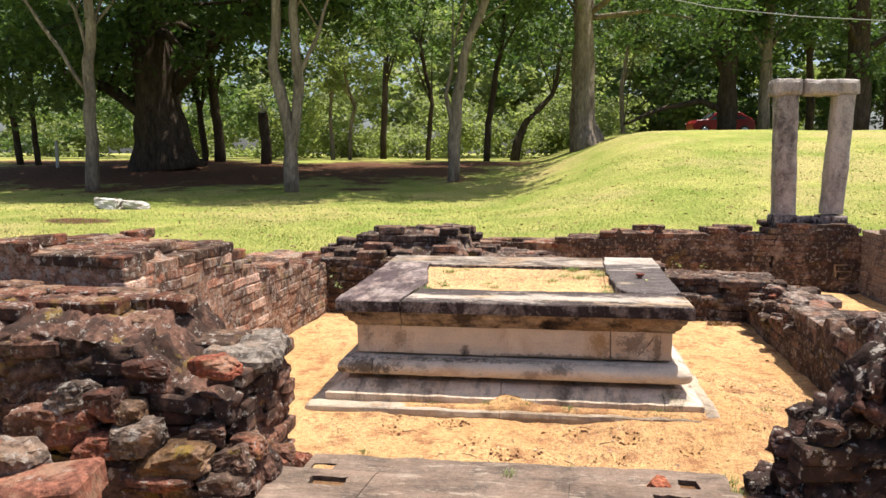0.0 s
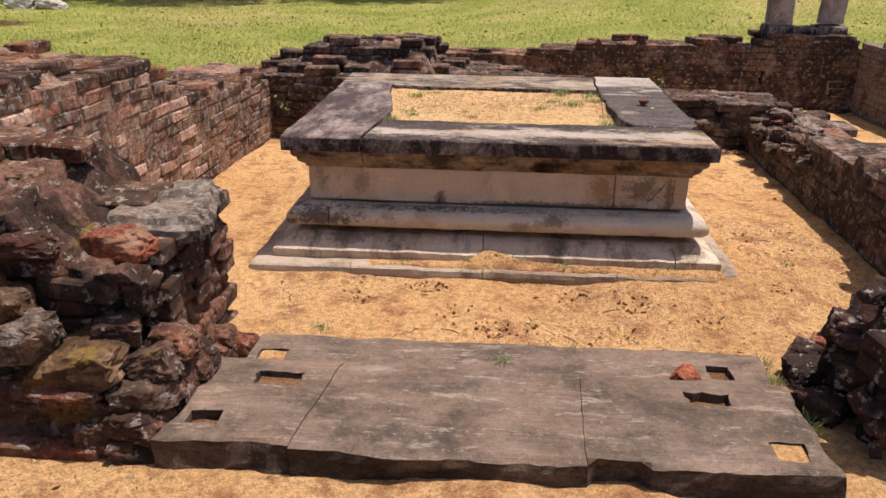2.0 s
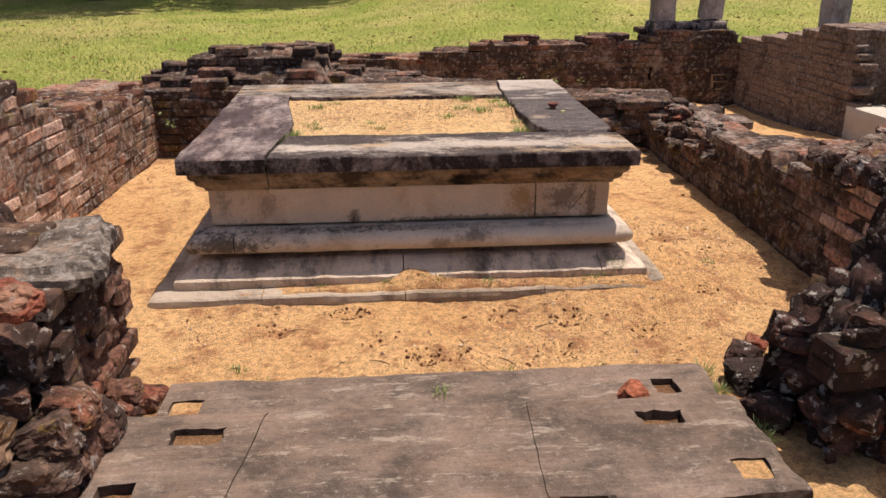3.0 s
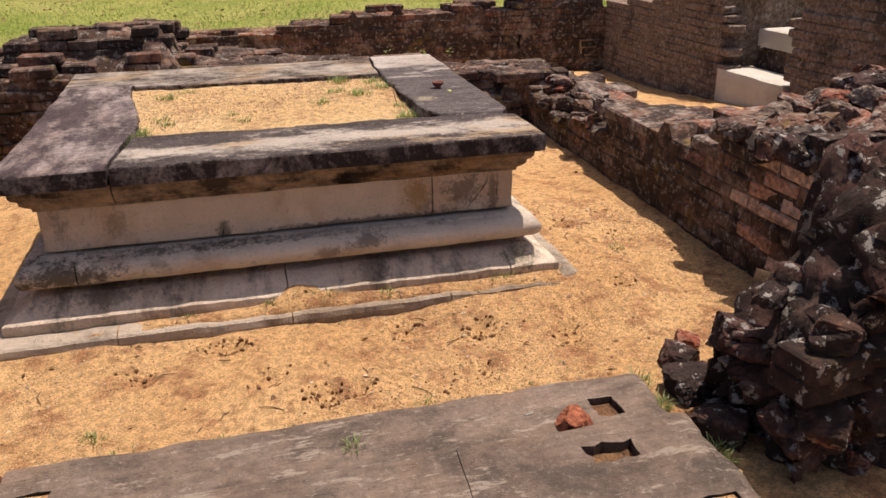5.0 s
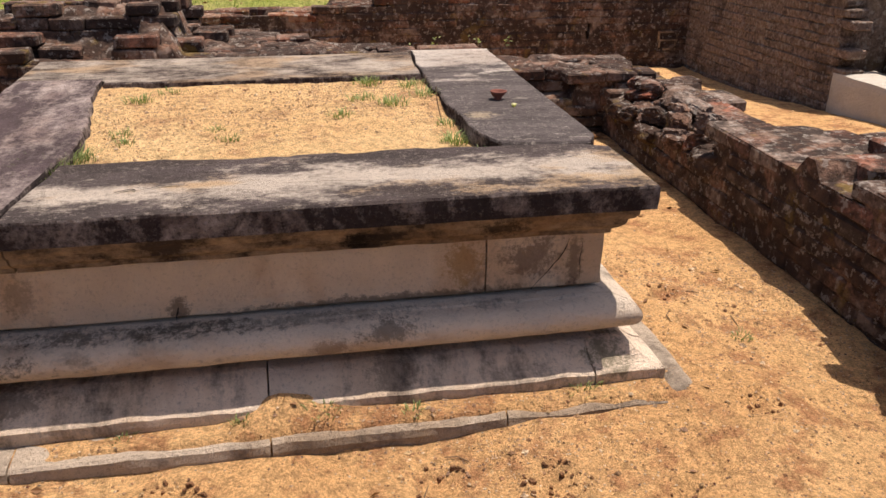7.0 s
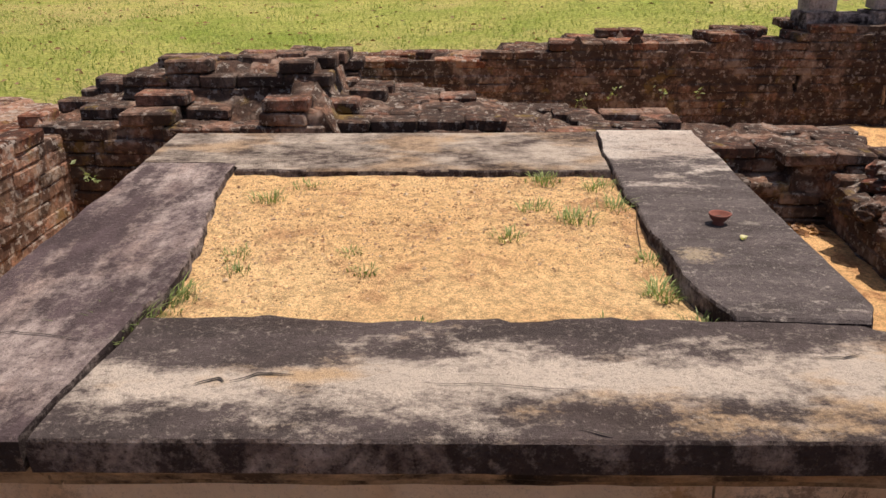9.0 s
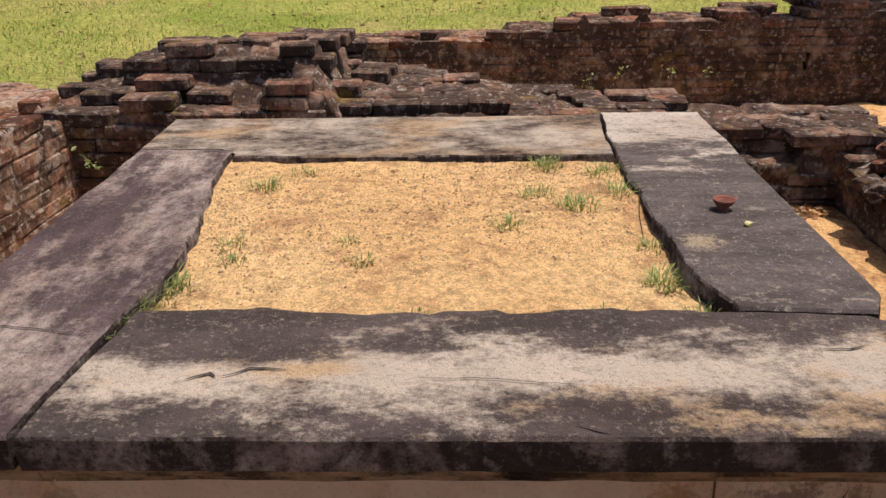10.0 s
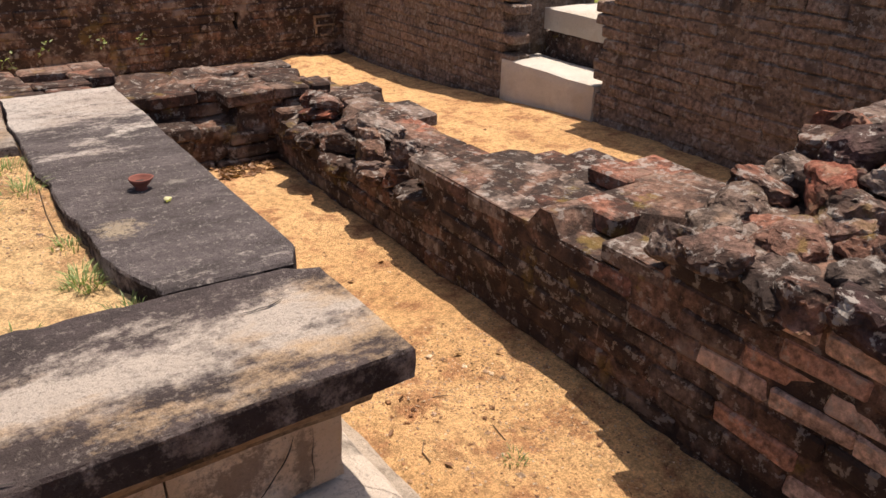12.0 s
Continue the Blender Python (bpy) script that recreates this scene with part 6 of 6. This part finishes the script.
SLENDER = (
    ([(-15.9, 31.73, 1.15, 0.162), (-16.03, 31.72, 3.39, 0.135), (-16.56, 31.65, 6.09, 0.108)], BARK_DARK, LEAF_DARK),
    ([(-15.17, 31.83, 1.15, 0.27), (-15.36, 31.8, 3.93, 0.216), (-15.76, 31.75, 7.17, 0.189)], BARK_DARK, LEAF_DARK),
    ([(-9.96, 44.6, 1.72, 0.213), (-9.82, 44.62, 5.41, 0.177), (-9.54, 44.66, 9.66, 0.142)], BARK_DARK, LEAF_LIGHT),
    ([(-2.66, 33.45, 1.34, 0.162), (-2.5, 33.47, 3.93, 0.135), (-2.01, 33.53, 6.09, 0.108), (-1.85, 33.55, 8.78, 0.081)], BARK_DARK, LEAF_MID),
    ([(-1.54, 37.63, 1.74, 0.238), (-0.89, 37.71, 3.14, 0.179), (0.44, 37.88, 4.48, 0.119), (0.89, 37.94, 6.87, 0.089)], BARK_DARK, LEAF_MID),
    ([(-11.73, 39.33, 1.5, 0.128), (-11.8, 39.32, 4.38, 0.096), (-11.42, 39.37, 7.25, 0.064)], BARK_PALE, LEAF_LIGHT))
YOUNG = (
    ([(-23.28, 28.76, 1.15, 0.153), (-23.54, 28.73, 3.29, 0.128), (-23.79, 28.69, 6.36, 0.102)], BARK_DARK, LEAF_DARK),
    ([(-22.47, 28.86, 1.2, 0.128), (-22.62, 28.84, 3.29, 0.102), (-22.78, 28.82, 6.36, 0.077)], BARK_DARK, LEAF_DARK),
    ([(15.65, 45.9, 3.07, 0.238), (15.51, 45.89, 6.61, 0.204), (15.51, 45.89, 10.02, 0.17)], BARK_DARK, LEAF_MID),
    ([(-10.54, 38.48, 1.75, 0.109), (-10.29, 38.51, 4.0, 0.094), (-10.85, 38.44, 6.19, 0.062)], BARK_PALE, LEAF_LIGHT),
    ([(-6.0, 37.0, 1.4, 0.13), (-5.8, 37.0, 4.0, 0.11), (-6.4, 37.1, 7.2, 0.08)], BARK_DARK, LEAF_MID),
    ([(4.6, 44.0, 2.2, 0.15), (4.4, 44.0, 5.0, 0.12), (4.9, 44.1, 8.2, 0.09)], BARK_PALE, LEAF_LIGHT),
    ([(-19.0, 36.0, 1.3, 0.16), (-19.2, 36.0, 4.4, 0.13), (-18.9, 36.1, 8.0, 0.10)], BARK_PALE, LEAF_MID))
for n, (stem, bark, leaf) in enumerate(SLENDER + YOUNG):
    x, y, z, _ = stem[-1]
    tree("young_tree", "thin young tree in the wood's shade", [stem], bark, leaf, 20, 110, 0.28, ((x, y + 0.5, z + 0.8), (3.0, 2.6, 2.2)), 20 + n, group="young trees in the wood")
snag = tree("broken_stump", "tall broken tree stump with pale splintered top", [[(-12.34, 30.18, 1.25, 0.281), (-12.39, 30.17, 2.53, 0.256), (-12.44, 30.16, 3.3, 0.2)]], BARK_DARK, LEAF_DARK, 0, 0, 0, None, 50)
for n in range(5):
    v, f = tube([(-0.1 + 0.05 * (n - 2) * 1.6, 0.02 * (n % 2), 2.1), (-0.12 + 0.06 * (n - 2) * 1.6, 0, 2.5 + 0.14 * (n * 7 % 5))], [0.07, 0.012], 5)
    part("splinter", mesh_from("splinter", v, f, PILLAR), snag, "pale torn splinter of wood")


def thicket(name, count, spots, size, leaf, seed, label):
    """Leaf masses of shrubs and far woods: spots are (x, y, z, rx, ry, rz)."""
    g = np.random.RandomState(seed)
    per = count // len(spots)
    pts = []
    for (x, y, z, rx, ry, rz) in spots:
        m = max(3, per // 70)
        c = g.normal(size=(m, 3))
        c /= np.linalg.norm(c, axis=1)[:, None]
        c *= g.uniform(0.3, 1.0, (m, 1))
        c = c * (rx, ry, rz) + (x, y, z)
        p = np.repeat(c, per // m + 1, axis=0)[:per] + g.normal(size=(per, 3)) * (min(rx, 2.5) * 0.22, min(ry, 2.5) * 0.22, min(rz, 2.5) * 0.18)
        pts.append(p)
    pts = np.concatenate(pts)
    v, f = leaf_quads(pts, np.full(len(pts), size), 0.7, seed, 0.6)
    tagged(new(name, mesh_from(name, v, f, leaf)), label, "woodland", kind="stuff")


w = random.Random(77)
thicket("undergrowth", 24000, [(w.uniform(-18, 6), w.uniform(44, 58), w.uniform(1.8, 5.0), w.uniform(1.5, 3.0), 1.5, w.uniform(1.0, 2.2)) for _ in range(44)], 0.32, LEAF_LIGHT, 31, "bright sunlit green shrubs beyond the trees")
thicket("undergrowth", 15000, [(w.uniform(-2, 28), w.uniform(54, 64), w.uniform(3.6, 6.5), w.uniform(1.5, 3.0), 1.5, w.uniform(1.0, 2.2)) for _ in range(34)], 0.34, LEAF_MID, 32, "green shrubs behind the mound")
thicket("undergrowth", 9000, [(w.uniform(-36, -14), w.uniform(38, 54), w.uniform(1.8, 5.5), w.uniform(1.8, 3.2), 1.8, w.uniform(1.2, 2.6)) for _ in range(20)], 0.32, LEAF_MID, 33, "green shrubs in the wood's shade")
thicket("far_woods", 60000, [(w.uniform(-70, 60), w.uniform(62, 95), w.uniform(1.5, 15), w.uniform(3, 6), 3, w.uniform(2.5, 5)) for _ in range(130)], 0.85, LEAF_LIGHT, 34, "dense green woods in the distance")
thicket("far_woods", 12000, [(w.uniform(-45, 45), w.uniform(46, 60), w.uniform(8, 15), w.uniform(3, 5), 3, w.uniform(2, 4)) for _ in range(36)], 0.42, LEAF_DARK, 35, "dark green canopy of the woods")
# out of view: added between the crowns to deepen the shade on the lawn
thicket("canopy", 26000, [(w.uniform(-26, 1.5), w.uniform(16.5, 27), w.uniform(9.0, 13.0), w.uniform(2.0, 3.4), 2.4, w.uniform(0.8, 1.5)) for _ in range(52)], 0.40, LEAF_MID, 37, "unseen leafy canopy above the lawn's edge, added to shade it")
thicket("far_woods", 26000, [(w.uniform(-12, 42), w.uniform(58, 72), w.uniform(4, 16), w.uniform(3, 5), 3, w.uniform(2.5, 4)) for _ in range(60)], 0.7, LEAF_LIGHT, 38, "dense green woods behind the mound")
thicket("far_woods", 22000, [(w.uniform(8, 40), w.uniform(55, 66), w.uniform(6, 17), w.uniform(2.5, 4.5), 3, w.uniform(2, 4)) for _ in range(50)], 0.55, LEAF_MID, 39, "dense green woods behind the pillars")
thicket("undergrowth", 12000, [(w.uniform(-60, -10), w.uniform(56, 66), w.uniform(1.0, 4.5), w.uniform(2.5, 4), 2, w.uniform(1.2, 2.4)) for _ in range(34)], 0.5, LEAF_LIGHT, 40, "pale green shrubs far behind the trees")
thicket("overhanging_leaves", 7000, [(w.uniform(-24, -17), w.uniform(22, 30), w.uniform(3.6, 7.5), w.uniform(1.2, 2.4), 1.4, w.uniform(0.8, 1.6)) for _ in range(16)], 0.26, LEAF_MID, 36, "low hanging green branches at the wood's edge")

# ---- car, stake and cable ----
car = thing("car", (11.1, 48.6, 2.62), "red hatchback car parked behind the mound", "car", "", 8)
bm = bmesh.new()
outline = [(-1.95, 0.35), (-1.98, 0.75), (-1.75, 0.95), (-1.05, 1.02), (-0.55, 1.42), (0.95, 1.46), (1.75, 1.05), (1.95, 0.85), (1.93, 0.35)]
rows = []
for y, inset in ((-0.8, 0.10), (-0.72, 0.0), (0.72, 0.0), (0.8, 0.10)):
    rows.append([bm.verts.new((x * (1 - inset * 0.3), y, z - (0.06 if inset and z > 0.5 else 0))) for x, z in outline])
for a, b in zip(rows, rows[1:]):
    for i in range(len(outline)):
        j = (i + 1) % len(outline)
        bm.faces.new((a[i], b[i], b[j], a[j]))
bm.faces.new(rows[0])
bm.faces.new(list(reversed(rows[-1])))
bmesh.ops.recalc_face_normals(bm, faces=bm.faces[:])
part("body", bm_mesh("body", bm, CAR_RED), car)
for y in (-0.803, 0.803):
    for pts in (((-0.95, 1.0), (-0.52, 1.32), (0.15, 1.34), (0.15, 1.0)), ((0.22, 1.0), (0.22, 1.34), (0.9, 1.34), (1.35, 1.03))):
        part("window", mesh_from("window", [(x, y * (1.004 if z < 1.1 else 0.99), z - 0.02) for x, z in pts] + [(x, y * 0.97, z - 0.02) for x, z in pts], [(0, 1, 2, 3), (7, 6, 5, 4), (0, 4, 5, 1), (1, 5, 6, 2), (2, 6, 7, 3), (3, 7, 4, 0)], GLASS_DARK), car, "dark tinted glass")
part("windscreen", mesh_from("windscreen", [(-1.06, -0.66, 1.03), (-0.56, -0.6, 1.42), (-0.56, 0.6, 1.42), (-1.06, 0.66, 1.03), (-1.04, -0.66, 1.02), (-0.54, -0.6, 1.40), (-0.54, 0.6, 1.40), (-1.04, 0.66, 1.02)], [(0, 1, 2, 3), (7, 6, 5, 4), (0, 4, 5, 1), (1, 5, 6, 2), (2, 6, 7, 3), (3, 7, 4, 0)], GLASS_DARK), car, "bluish windscreen")
for x in (-1.25, 1.25):
    for y in (-0.74, 0.74):
        v, f = lathe([(0.20, -0.09), (0.30, -0.08), (0.31, 0.0), (0.30, 0.08), (0.20, 0.09)], 20)
        wheel = part("wheel", mesh_from("wheel", v, f, RUBBER, True), car)
        wheel.location, wheel.rotation_euler = (x, y, 0.31), (radians(90), 0, 0)
        v, f = lathe([(0.05, -0.095), (0.19, -0.092), (0.19, 0.092), (0.05, 0.095)], 16)
        part("rim", mesh_from("rim", v, f, STEEL, True), wheel, "steel rim")

stake = new("stake", worn_block("stake", (0.12, 0.12, 1.25), WHITE_STONE, 0.006, 0.1, 0.008, 3))
stake.location = (-20.42, 27.1, lawn_height(-20.42, 27.1) - 0.1)
tagged(stake, "short pale marker post beside the trees", "post")
v, f = tube([(-6.0, 17.0, 7.9), (2.18, 17.94, 5.85), (4.58, 18.25, 5.38), (6.91, 18.55, 5.15), (9.51, 18.89, 5.02), (16, 19.8, 5.0), (26, 21, 6.2)], [0.012] * 7, 6)
tagged(new("overhead_cable", mesh_from("overhead_cable", v, f, CABLE, True)), "thin grey overhead cable crossing above the lawn", "cable")

# ---- bricks of the walls ----
lay_bricks()
